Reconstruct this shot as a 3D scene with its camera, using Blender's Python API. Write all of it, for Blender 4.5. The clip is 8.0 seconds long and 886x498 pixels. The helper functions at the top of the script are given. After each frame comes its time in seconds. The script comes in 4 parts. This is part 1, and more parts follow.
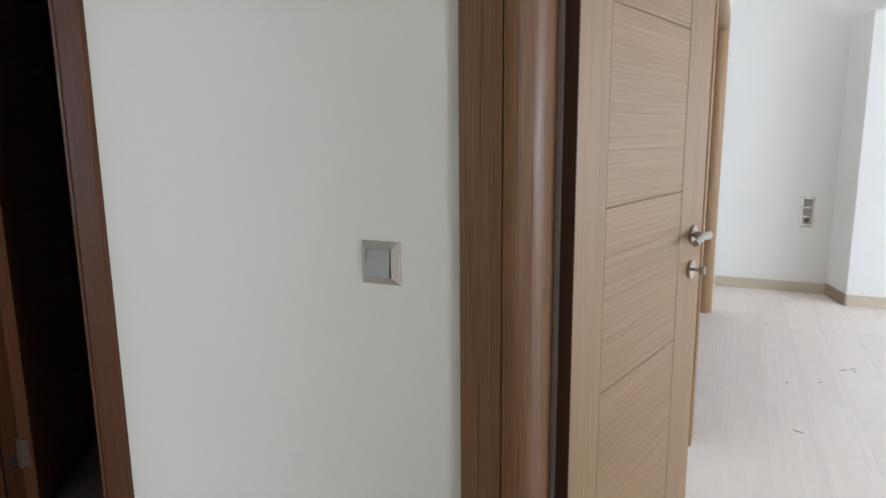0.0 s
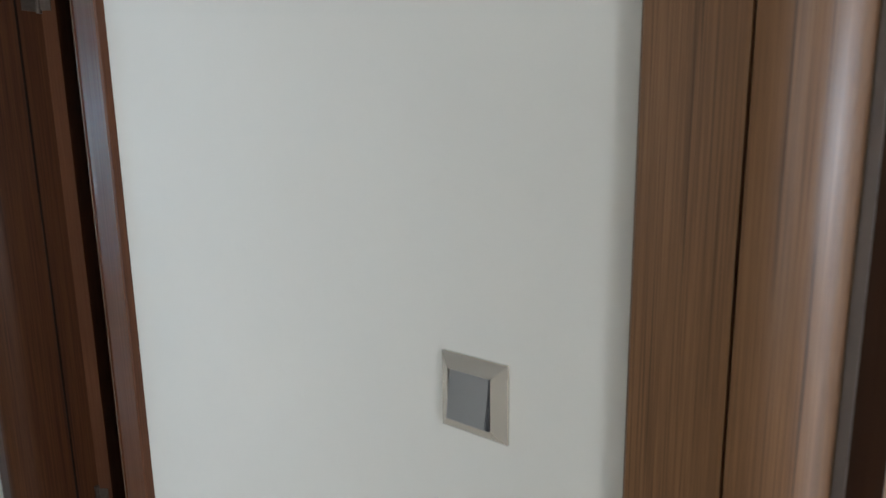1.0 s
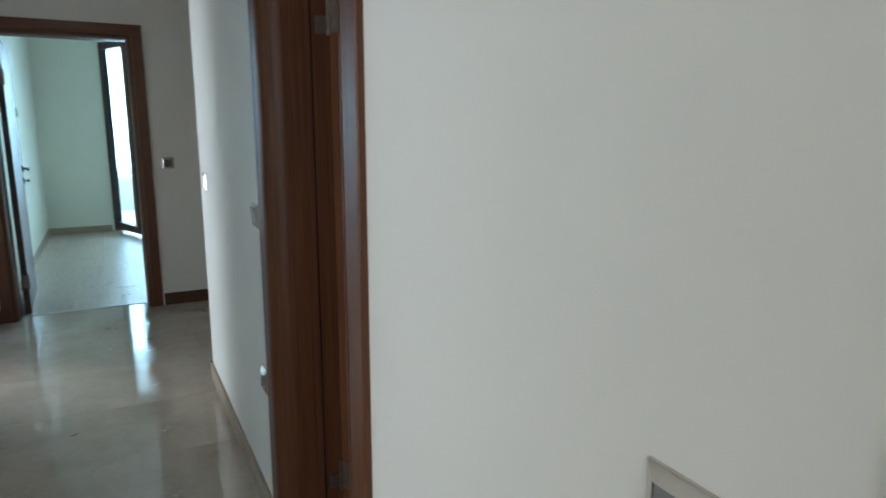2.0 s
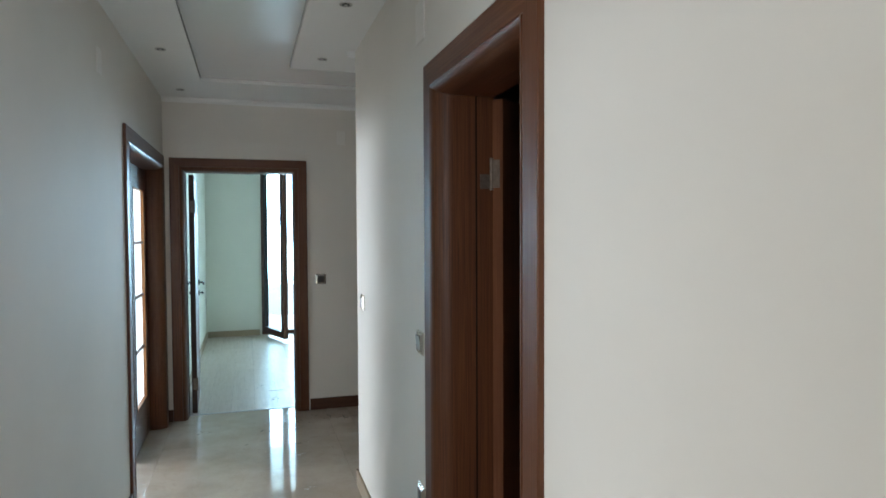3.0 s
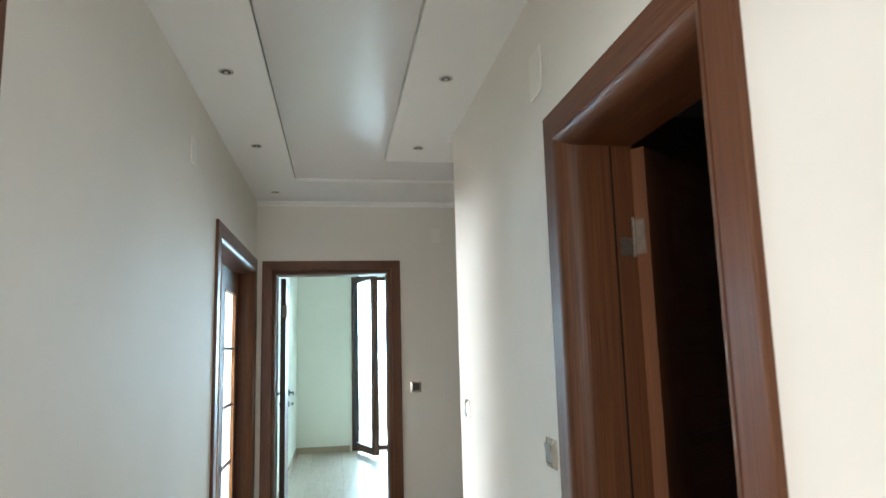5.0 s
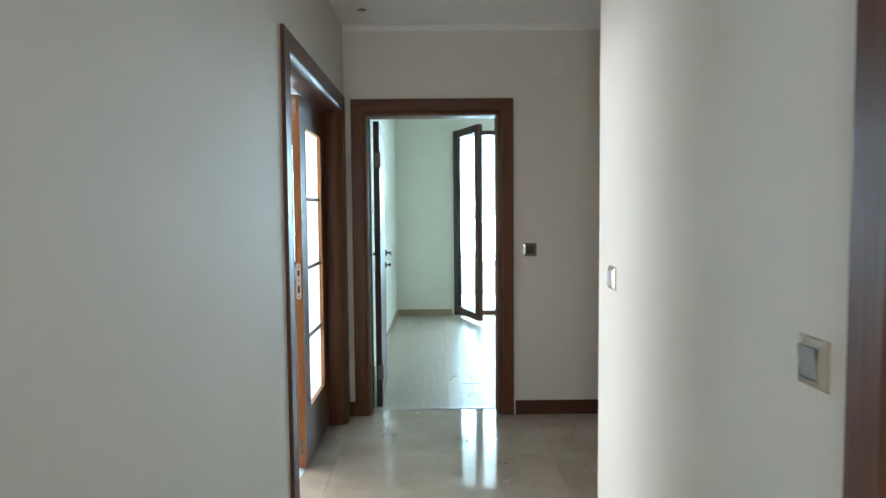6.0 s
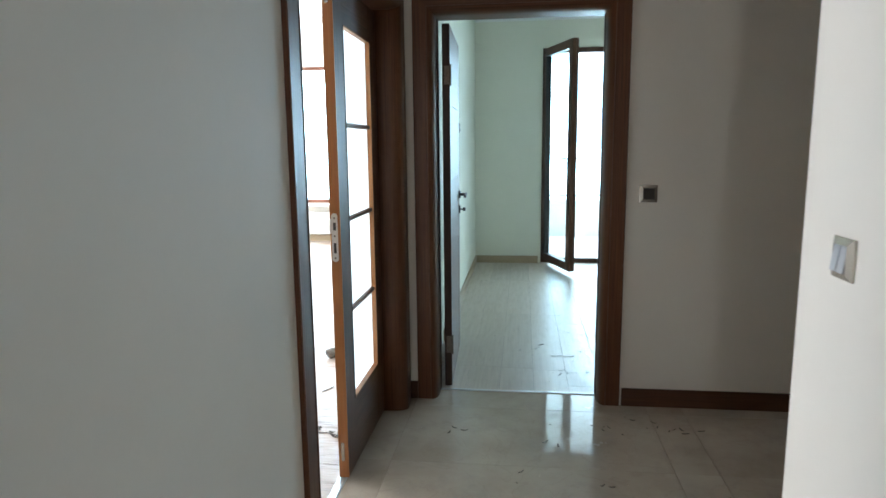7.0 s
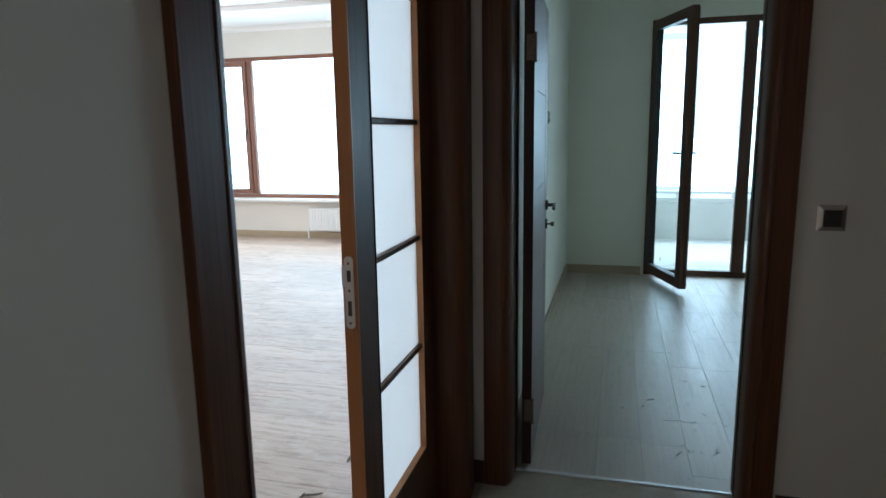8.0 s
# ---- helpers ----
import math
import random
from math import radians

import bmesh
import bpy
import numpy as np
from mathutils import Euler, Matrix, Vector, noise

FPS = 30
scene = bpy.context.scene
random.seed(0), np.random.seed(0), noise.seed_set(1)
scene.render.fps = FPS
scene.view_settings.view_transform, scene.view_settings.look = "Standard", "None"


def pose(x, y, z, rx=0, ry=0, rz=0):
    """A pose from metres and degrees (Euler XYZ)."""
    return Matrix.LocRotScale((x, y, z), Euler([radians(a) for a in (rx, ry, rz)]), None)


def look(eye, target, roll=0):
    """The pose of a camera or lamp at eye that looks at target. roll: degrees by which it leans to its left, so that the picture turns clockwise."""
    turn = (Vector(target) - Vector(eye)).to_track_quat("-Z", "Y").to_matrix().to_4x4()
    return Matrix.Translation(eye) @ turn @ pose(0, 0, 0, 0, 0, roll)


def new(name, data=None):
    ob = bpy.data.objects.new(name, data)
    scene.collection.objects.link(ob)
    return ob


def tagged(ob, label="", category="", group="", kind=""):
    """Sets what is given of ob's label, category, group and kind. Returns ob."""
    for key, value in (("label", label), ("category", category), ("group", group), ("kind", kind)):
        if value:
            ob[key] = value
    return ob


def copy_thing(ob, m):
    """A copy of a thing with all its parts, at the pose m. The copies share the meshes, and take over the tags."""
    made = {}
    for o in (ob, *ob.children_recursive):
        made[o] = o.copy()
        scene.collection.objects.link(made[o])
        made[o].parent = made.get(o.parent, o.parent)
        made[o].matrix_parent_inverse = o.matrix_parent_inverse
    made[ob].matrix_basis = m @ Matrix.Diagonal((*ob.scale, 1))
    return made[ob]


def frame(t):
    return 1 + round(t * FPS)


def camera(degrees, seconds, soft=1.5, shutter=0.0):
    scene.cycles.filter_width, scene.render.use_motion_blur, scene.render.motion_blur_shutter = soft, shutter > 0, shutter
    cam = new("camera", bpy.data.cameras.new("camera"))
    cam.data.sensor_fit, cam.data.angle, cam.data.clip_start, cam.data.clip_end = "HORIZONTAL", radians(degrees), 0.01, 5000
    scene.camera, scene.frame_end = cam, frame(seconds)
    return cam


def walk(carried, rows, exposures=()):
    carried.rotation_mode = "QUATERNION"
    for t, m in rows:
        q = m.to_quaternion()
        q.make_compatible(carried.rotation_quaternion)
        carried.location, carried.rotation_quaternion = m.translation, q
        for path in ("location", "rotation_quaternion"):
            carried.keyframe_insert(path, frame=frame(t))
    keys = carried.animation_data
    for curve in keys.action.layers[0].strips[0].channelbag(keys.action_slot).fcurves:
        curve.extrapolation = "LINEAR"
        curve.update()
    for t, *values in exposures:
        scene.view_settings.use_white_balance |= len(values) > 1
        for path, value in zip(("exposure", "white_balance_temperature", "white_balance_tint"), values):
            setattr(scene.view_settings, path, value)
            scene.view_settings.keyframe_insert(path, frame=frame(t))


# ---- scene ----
cam = camera(69.2, 8.0, shutter=0.2)
PATH = [
    (0, (-0.418, -0.216, 1.318), (1.374, 0.599, 0.964), -0.6),
    (0.5, (-0.116, -0.094, 1.32), (1.597, 0.867, 0.944), -1.0),
    (0.6, (-0.077, -0.068, 1.328), (1.61, 0.941, 0.962), -1.4),
    (1, (0.144, 0.023, 1.347), (1.661, 1.276, 0.984), -0.8),
    (1.5, (0.261, 0.074, 1.385), (1.52, 1.577, 0.987), -0.2),
    (2, (0.242, 0.056, 1.411), (1.14, 1.802, 1.027), 0.2),
    (3.3, (0.001, -0.123, 1.569), (0.55, 1.8, 1.62), -0.5),
    (3.5, (-0.012, -0.133, 1.582), (0.513, 1.793, 1.706), -0.6),
    (4, (-0.03, -0.143, 1.608), (0.437, 1.78, 1.893), -0.8),
    (4.2, (-0.039, -0.119, 1.595), (0.403, 1.801, 1.935), -0.9),
    (5.3, (0.043, 0.557, 1.402), (0.294, 2.530, 1.609), -1.4),
    (5.5, (0.032, 0.724, 1.391), (0.220, 2.714, 1.470), -1.0),
    (6, (0.024, 1.152, 1.37), (0.037, 3.148, 1.251), -0.5),
    (6.5, (0.042, 1.661, 1.362), (-0.07, 3.644, 1.132), -0.6),
    (7, (0.008, 2.111, 1.356), (-0.236, 4.07, 1.037), -0.6),
    (7.5, (-0.009, 2.56, 1.381), (-0.383, 4.492, 1.024), -0.9),
    (8, (-0.064, 3.03, 1.404), (-0.578, 4.93, 1.049), -0.9),
]
EXPOSURE = [(0, -0.15, 5450, 8), (1.0, -0.06, 5350, 6), (1.5, -0.06, 5350, 4), (2.0, -0.20, 5350, 3), (3.5, 0.24, 5850, 9), (4.2, 0.38, 6000, 9), (5.3, 0.82, 5980, 8), (5.5, 0.82, 5980, 8), (6.0, 0.34, 5930, 8),
            (6.5, 0.02, 5980, 9), (7.0, -0.10, 5950, 10), (7.5, -0.87, 5900, 11), (8, -1.50, 5850, 12)]
walk(cam, [(t, look(e, a, r)) for t, e, a, r in PATH], EXPOSURE)

# ---- light and exposure ----
world = bpy.data.worlds.new("sky")
scene.world = world
world.use_nodes = True
wn = world.node_tree
sky = wn.nodes.new("ShaderNodeTexSky")
sky.sky_type = "NISHITA"
sky.sun_disc = False
sky.sun_elevation, sky.sun_rotation = radians(55), radians(20)
bg = wn.nodes["Background"]
sky.dust_density = 3.0
bg.inputs[1].default_value = 0.15
wn.links.new(sky.outputs[0], bg.inputs[0])

sun = new("sun", bpy.data.lights.new("sun", "SUN"))
sun.data.energy, sun.data.angle, sun.data.color = 2.5, radians(1.5), (1.0, 0.95, 0.87)
sun.matrix_world = look((0, 0, 10), (-0.20, -0.55, 9.16))


def window_light(name, eye, target, sx, sz, watts, colour):
    """Daylight entering through one window opening; some openings are assumed or added."""
    lamp = bpy.data.lights.new(name, "AREA")
    lamp.shape, lamp.size, lamp.size_y, lamp.energy, lamp.color = "RECTANGLE", sx, sz, watts, colour
    ob = new(name, lamp)
    ob.matrix_world = look(eye, target)
    return ob


window_light("living_daylight", (-4.4, 11.45, 1.55), (-4.4, 0, 1.3), 4.6, 1.9, 560, (0.64, 0.875, 1.0))
# Unseen west window, assumed and sized to light the corridor's corner wall.
window_light("assumed_side_daylight", (-7.45, 7.25, 1.5), (0, 4.2, 1.4), 4.5, 1.8, 640, (1.0, 0.975, 0.96))
window_light("balcony_daylight", (1.0, 12.25, 1.6), (0.9, 0, 1.3), 3.4, 1.9, 350, (0.63, 0.875, 1.0))
window_light("bedroom_daylight", (3.2, -4.35, 1.25), (3.2, 0, -0.4), 2.6, 1.2, 156, (0.97, 0.98, 1.0))
window_light("study_daylight", (-4.55, 0.6, 1.5), (0, 0.6, 1.2), 2.4, 1.7, 105, (1.0, 0.955, 0.89))
# Added fill lamp: no window is known at the corridor's south end.
window_light("corridor_fill", (-0.38, -1.70, 1.5), (0.60, 2.6, 1.4), 0.34, 1.6, 20.5, (1.0, 0.96, 0.90))


# ---- materials ----
def base_material(name):
    m = bpy.data.materials.new(name)
    m.use_nodes = True
    return m, m.node_tree, m.node_tree.nodes["Principled BSDF"]


def node(nt, kind, **values):
    n = nt.nodes.new(kind)
    for k, v in values.items():
        n.inputs[k].default_value = v
    return n


def coords(nt, scale, rot=(0, 0, 0)):
    c = nt.nodes.new("ShaderNodeTexCoord")
    m = nt.nodes.new("ShaderNodeMapping")
    m.inputs["Scale"].default_value = scale
    m.inputs["Rotation"].default_value = rot
    nt.links.new(c.outputs["Object"], m.inputs["Vector"])
    return m.outputs["Vector"]


def noise_tex(nt, vec, scale, detail=4, rough=0.55):
    n = node(nt, "ShaderNodeTexNoise", Scale=scale, Detail=detail, Roughness=rough)
    nt.links.new(vec, n.inputs["Vector"])
    return n.outputs["Fac"]


def ramp(nt, fac, stops):
    r = nt.nodes.new("ShaderNodeValToRGB")
    e = r.color_ramp.elements
    while len(e) < len(stops):
        e.new(0.5)
    for i, (p, c) in enumerate(stops):
        e[i].position = p
        e[i].color = (*c, 1) if len(c) == 3 else c
    nt.links.new(fac, r.inputs["Fac"])
    return r.outputs["Color"]


def mix(nt, a, b, fac, mode="MIX"):
    m = nt.nodes.new("ShaderNodeMix")
    m.data_type, m.blend_type = "RGBA", mode
    for value, i in ((a, 6), (b, 7), (fac, 0)):
        if hasattr(value, "is_linked"):
            nt.links.new(value, m.inputs[i])
        else:
            m.inputs[i].default_value = value
    return m.outputs[2]


def bump(nt, bsdf, height, strength, distance):
    b = node(nt, "ShaderNodeBump", Strength=strength, Distance=distance)
    nt.links.new(height, b.inputs["Height"])
    nt.links.new(b.outputs["Normal"], bsdf.inputs["Normal"])


def scaled(c, k):
    return tuple(min(1, v * k) for v in c)


def paint(name, colour, rough=0.68, spread=0.04, bumpy=0.12):
    """Rolled wall paint: broad unevenness and a fine orange-peel relief."""
    m, nt, b = base_material(name)
    v = coords(nt, (1, 1, 1))
    col = ramp(nt, noise_tex(nt, v, 1.6, 5), [(0.3, scaled(colour, 1 - spread)), (0.7, scaled(colour, 1 + spread * 0.4))])
    fine = noise_tex(nt, v, 35, 3)
    col = mix(nt, col, (*scaled(colour, 0.95), 1), ramp(nt, fine, [(0.55, (0, 0, 0)), (0.85, (0.35, 0.35, 0.35))]))
    nt.links.new(col, b.inputs["Base Color"])
    b.inputs["Roughness"].default_value = rough
    bump(nt, b, noise_tex(nt, v, 260, 2), bumpy, 0.001)
    return m


def wood(name, light, dark, axis, rough=0.38, grain=150, vary=0.0, coat=0.0, bands=6.0, lines=0.5, stretch=0.02, spec=0.28):
    """Veneer with grain along one axis: hair-fine fibres and pores over broad bands."""
    m, nt, b = base_material(name)
    s = [1.0, 1.0, 1.0]
    s[axis] = stretch
    v = coords(nt, tuple(s))
    if vary:
        info = nt.nodes.new("ShaderNodeObjectInfo")
        add = nt.nodes.new("ShaderNodeVectorMath")
        add.operation = "MULTIPLY_ADD"
        comb = nt.nodes.new("ShaderNodeCombineXYZ")
        for i in range(3):
            nt.links.new(info.outputs["Random"], comb.inputs[i])
        nt.links.new(comb.outputs[0], add.inputs[0])
        add.inputs[1].default_value = (37, 23, 51)
        nt.links.new(v, add.inputs[2])
        v = add.outputs[0]
    fibre = noise_tex(nt, v, grain, 5, 0.7)
    band = noise_tex(nt, v, bands, 3, 0.5)
    pore = noise_tex(nt, v, grain * 0.45, 2, 0.5)
    col = ramp(nt, fibre, [(0.30, dark), (0.5, tuple((a + c) / 2 for a, c in zip(light, dark))), (0.68, light)])
    col = mix(nt, col, (*dark, 1), ramp(nt, band, [(0.42, (0, 0, 0)), (0.7, (0.5, 0.5, 0.5))]))
    col = mix(nt, col, (*scaled(dark, 0.55), 1), ramp(nt, pore, [(0.60, (0, 0, 0)), (0.70, (lines,) * 3)]))
    if vary:
        tone = ramp(nt, info.outputs["Random"], [(0, (1 - vary,) * 3), (1, (1 + vary * 0.3,) * 3)])
        col = mix(nt, col, tone, 1.0, "MULTIPLY")
    nt.links.new(col, b.inputs["Base Color"])
    nt.links.new(ramp(nt, fibre, [(0.2, (rough + 0.12,) * 3), (0.8, (rough - 0.05,) * 3)]), b.inputs["Roughness"])
    b.inputs["Coat Weight"].default_value = coat
    b.inputs["Specular IOR Level"].default_value = spec
    b.inputs["Coat Roughness"].default_value = 0.2
    bump(nt, b, pore, 0.2, 0.0006)
    return m


def plain(name, colour, rough=0.5, metal=0.0, wear=0.1, scale=60):
    m, nt, b = base_material(name)
    v = coords(nt, (1, 1, 1))
    n = noise_tex(nt, v, scale, 4)
    nt.links.new(ramp(nt, n, [(0.3, scaled(colour, 1 - wear)), (0.7, colour)]), b.inputs["Base Color"])
    if wear:
        nt.links.new(ramp(nt, n, [(0.3, (rough * 1.25,) * 3), (0.7, (rough * 0.85,) * 3)]), b.inputs["Roughness"])
    else:
        b.inputs["Roughness"].default_value = rough
    b.inputs["Metallic"].default_value = metal
    return m


def marble():
    """Polished cream porcelain with soft veins and a film of building dust."""
    m, nt, b = base_material("marble_tile")
    v = coords(nt, (1, 1, 1))
    info = nt.nodes.new("ShaderNodeObjectInfo")
    comb = nt.nodes.new("ShaderNodeCombineXYZ")
    nt.links.new(info.outputs["Random"], comb.inputs[2])
    add = nt.nodes.new("ShaderNodeVectorMath")
    add.operation = "MULTIPLY_ADD"
    nt.links.new(comb.outputs[0], add.inputs[0])
    add.inputs[1].default_value = (1, 1, 40)
    nt.links.new(v, add.inputs[2])
    cloud = noise_tex(nt, add.outputs[0], 2.2, 7, 0.62)
    col = ramp(nt, cloud, [(0.3, (0.40, 0.34, 0.265)), (0.5, (0.48, 0.41, 0.33)), (0.7, (0.535, 0.47, 0.385))])
    vein = node(nt, "ShaderNodeTexNoise", Scale=3.1, Detail=5, Distortion=1.6)
    nt.links.new(add.outputs[0], vein.inputs["Vector"])
    line = ramp(nt, vein.outputs["Fac"], [(0.485, (0, 0, 0)), (0.5, (0.14, 0.14, 0.14)), (0.515, (0, 0, 0))])
    col = mix(nt, col, (0.25, 0.19, 0.14, 1), line)
    dirt = noise_tex(nt, v, 4.5, 8, 0.7)
    mask = ramp(nt, dirt, [(0.52, (0, 0, 0)), (0.70, (0.38, 0.38, 0.38))])
    col = mix(nt, col, (0.31, 0.28, 0.245, 1), mask)
    nt.links.new(col, b.inputs["Base Color"])
    nt.links.new(ramp(nt, dirt, [(0.35, (0.035,) * 3), (0.55, (0.07,) * 3), (0.68, (0.30,) * 3)]), b.inputs["Roughness"])
    b.inputs["Specular IOR Level"].default_value = 0.6
    return m


def laminate(name, light, dark, axis, rough, dust, relief=0.4, lines=0.35, swell=0.3, blot=5.5, vary=0.16, uneven=1.0):
    """Rustic laminate planks: scraped grain in relief, scuffs and a film of dust."""
    m = wood(name, light, dark, axis, rough, grain=90, vary=vary, bands=9, lines=0.12)
    nt = m.node_tree
    b = nt.nodes["Principled BSDF"]
    info = nt.nodes.new("ShaderNodeObjectInfo")

    def own(scale):
        """Plank coordinates, shifted for each plank."""
        add = nt.nodes.new("ShaderNodeVectorMath")
        add.operation = "MULTIPLY_ADD"
        comb = nt.nodes.new("ShaderNodeCombineXYZ")
        for i in range(3):
            nt.links.new(info.outputs["Random"], comb.inputs[i])
        nt.links.new(comb.outputs[0], add.inputs[0])
        add.inputs[1].default_value = (19, 41, 29)
        nt.links.new(coords(nt, scale), add.inputs[2])
        return add.outputs[0]

    s = [1.0, 1.0, 1.0]
    s[axis] = 0.16
    scrape = noise_tex(nt, own(tuple(s)), 34, 7, 0.68)
    s[axis] = 0.10
    crack = noise_tex(nt, own(tuple(s)), 62, 4, 0.6)
    patch = noise_tex(nt, own((1, 1, 1)), blot, 7, 0.72)
    old = b.inputs["Base Color"].links[0].from_socket
    col = mix(nt, old, (*scaled(dark, 0.42), 1), ramp(nt, scrape, [(0.34, (lines,) * 3), (0.46, (0, 0, 0))]))
    col = mix(nt, col, (*scaled(dark, 0.30), 1), ramp(nt, crack, [(0.30, (lines * (1.5 if lines > 0.3 else 0.5),) * 3), (0.37, (0, 0, 0))]))
    col = mix(nt, col, (0.62, 0.60, 0.57, 1), ramp(nt, patch, [(0.5, (0, 0, 0)), (0.72, (dust,) * 3)]))
    nt.links.new(col, b.inputs["Base Color"])
    gloss = ramp(nt, patch, [(0.36, (rough - 0.04 * uneven,) * 3), (0.52, (rough + 0.05 * uneven,) * 3), (0.68, (rough + 0.24 * uneven,) * 3)])
    nt.links.new(mix(nt, gloss, ramp(nt, scrape, [(0.40, (0.16,) * 3), (0.6, (0, 0, 0))]), 1.0, "ADD"), b.inputs["Roughness"])
    high = mix(nt, ramp(nt, scrape, [(0.30, (0, 0, 0)), (0.62, (1, 1, 1))]), ramp(nt, patch, [(0.4, (0, 0, 0)), (0.6, (1, 1, 1))]), swell)
    bump(nt, b, high, relief, 0.0022)
    return m


def clear_glass():
    m, nt, b = base_material("clear_glass")
    b.inputs["Transmission Weight"].default_value = 1.0
    b.inputs["Roughness"].default_value = 0.0
    b.inputs["IOR"].default_value = 1.45
    b.inputs["Base Color"].default_value = (0.93, 0.98, 0.97, 1)
    return m


def frosted_glass():
    """Sandblasted panes that glow softly with the daylight behind them."""
    m, nt, b = base_material("frosted_glass")
    b.inputs["Transmission Weight"].default_value = 1.0
    v = coords(nt, (1, 1, 1))
    n = noise_tex(nt, v, 7, 5)
    nt.links.new(ramp(nt, n, [(0.3, (0.45,) * 3), (0.7, (0.62,) * 3)]), b.inputs["Roughness"])
    b.inputs["Base Color"].default_value = (0.88, 0.95, 0.97, 1)
    t = node(nt, "ShaderNodeBsdfTranslucent", Color=(0.87, 0.93, 0.96, 1))
    mx = nt.nodes.new("ShaderNodeMixShader")
    mx.inputs[0].default_value = 0.6
    nt.links.new(b.outputs[0], mx.inputs[1])
    nt.links.new(t.outputs[0], mx.inputs[2])
    nt.links.new(mx.outputs[0], nt.nodes["Material Output"].inputs["Surface"])
    return m


WALL = paint("cream_wall_paint", (0.75, 0.712, 0.64))
WALL_GREEN = paint("pale_green_wall_paint", (0.79, 0.775, 0.655))
WALL_WHITE = paint("white_wall_paint", (0.80, 0.775, 0.725))
# Beige of unseen hall walls, chosen to warm light bounced onto the end wall.
HALL_BOUNCE_WALL = paint("beige_bounce_wall_paint", (0.46, 0.345, 0.225))
# Dark colour standing for the missing light in closed rooms.
DARKENED_WALL = paint("unlit_room_darkening", (0.15, 0.12, 0.105), 0.6)
CEIL = paint("ceiling_paint", (0.86, 0.85, 0.82), 0.8, 0.02, 0.05)
PANEL = plain("satin_stretch_ceiling", (0.76, 0.74, 0.72), 0.25, 0.0, 0.0, 0.4)
PANEL.node_tree.nodes["Principled BSDF"].inputs["Specular IOR Level"].default_value = 1.0
PANEL.node_tree.nodes["Principled BSDF"].inputs["Coat Weight"].default_value = 0.6
PANEL.node_tree.nodes["Principled BSDF"].inputs["Coat Roughness"].default_value = 0.22
BLACK_GAP = plain("shadow_gap", (0.02, 0.02, 0.02), 0.8)
WOOD_V = wood("walnut_veneer_upright", (0.158, 0.059, 0.021), (0.064, 0.0215, 0.0085), 2, 0.38, 330, 0, 0.0, lines=0.5, stretch=0.010, spec=0.33)
WOOD_X = wood("walnut_veneer_cross_x", (0.158, 0.059, 0.021), (0.064, 0.0215, 0.0085), 0, 0.38, 330, 0, 0.0, lines=0.5, stretch=0.010, spec=0.33)
WOOD_Y = wood("walnut_veneer_cross_y", (0.158, 0.059, 0.021), (0.064, 0.0215, 0.0085), 1, 0.38, 330, 0, 0.0, lines=0.5, stretch=0.010, spec=0.33)
OAK_V = wood("oak_veneer_upright", (0.318, 0.197, 0.098), (0.250, 0.152, 0.072), 2, 0.42, 150, lines=0.25)
OAK_X = wood("oak_veneer_cross", (0.328, 0.204, 0.102), (0.240, 0.144, 0.069), 0, 0.42, 270, lines=0.45, stretch=0.007)
SKIRT_X = wood("dark_skirting_x", (0.10, 0.043, 0.021), (0.058, 0.024, 0.012), 0, 0.36, 200)
SKIRT_Y = wood("dark_skirting_y", (0.10, 0.043, 0.021), (0.058, 0.024, 0.012), 1, 0.36, 200)
EDGE = wood("door_edge_lipping", (0.50, 0.225, 0.088), (0.40, 0.17, 0.06), 2, 0.4, 120, lines=0.2)
# Walnut again for the bedroom door's casing, in a lighter, yellower tone.
CASING_V = wood("light_walnut_upright", (0.232, 0.118, 0.048), (0.099, 0.046, 0.0185), 2, 0.42, 620, 0, 0.02, lines=0.85, stretch=0.008)
CASING_Y = wood("light_walnut_cross", (0.232, 0.118, 0.048), (0.099, 0.046, 0.0185), 1, 0.42, 620, 0, 0.02, lines=0.85, stretch=0.008)
RED_EDGE = wood("red_brown_lipping", (0.19, 0.072, 0.030), (0.12, 0.044, 0.019), 2, 0.7, 160, lines=0.3)
LIPPING = wood("dark_door_lipping", (0.06, 0.029, 0.016), (0.04, 0.019, 0.010), 2, 0.4, 120, lines=0.2)
FRAME = wood("window_foil", (0.125, 0.056, 0.032), (0.075, 0.034, 0.020), 2, 0.34, 120, lines=0.2)
SKIRT_TAN = wood("tan_skirting", (0.36, 0.285, 0.20), (0.28, 0.215, 0.145), 1, 0.42, 90, lines=0.2)
SKIRT_PALE = wood("pale_skirting", (0.60, 0.52, 0.39), (0.52, 0.44, 0.32), 1, 0.45, 90, lines=0.15)
SKIRT_MID = wood("oak_skirting", (0.47, 0.375, 0.255), (0.39, 0.30, 0.195), 1, 0.45, 90, lines=0.15)
TILE = marble()
GROUT = plain("grout", (0.27, 0.225, 0.18), 0.8)
PLANK_Y = laminate("laminate_lengthwise", (0.62, 0.535, 0.44), (0.53, 0.45, 0.365), 1, 0.28, 0.2, 0.12, 0.10, 0.0, 11, 0.16, 0.35)
PLANK_X = laminate("laminate_crosswise", (0.56, 0.43, 0.345), (0.43, 0.32, 0.25), 0, 0.36, 0.45, 0.45, 0.55)
PLANK_PALE = laminate("laminate_pale", (0.79, 0.715, 0.635), (0.73, 0.65, 0.57), 0, 0.34, 0.4, 0.08, 0.05, 0.3, 3.0, 0.05)
UNDER = plain("floor_screed", (0.07, 0.06, 0.055), 0.9)
UNDER_PALE = plain("underlay_edge", (0.50, 0.45, 0.40), 0.9)
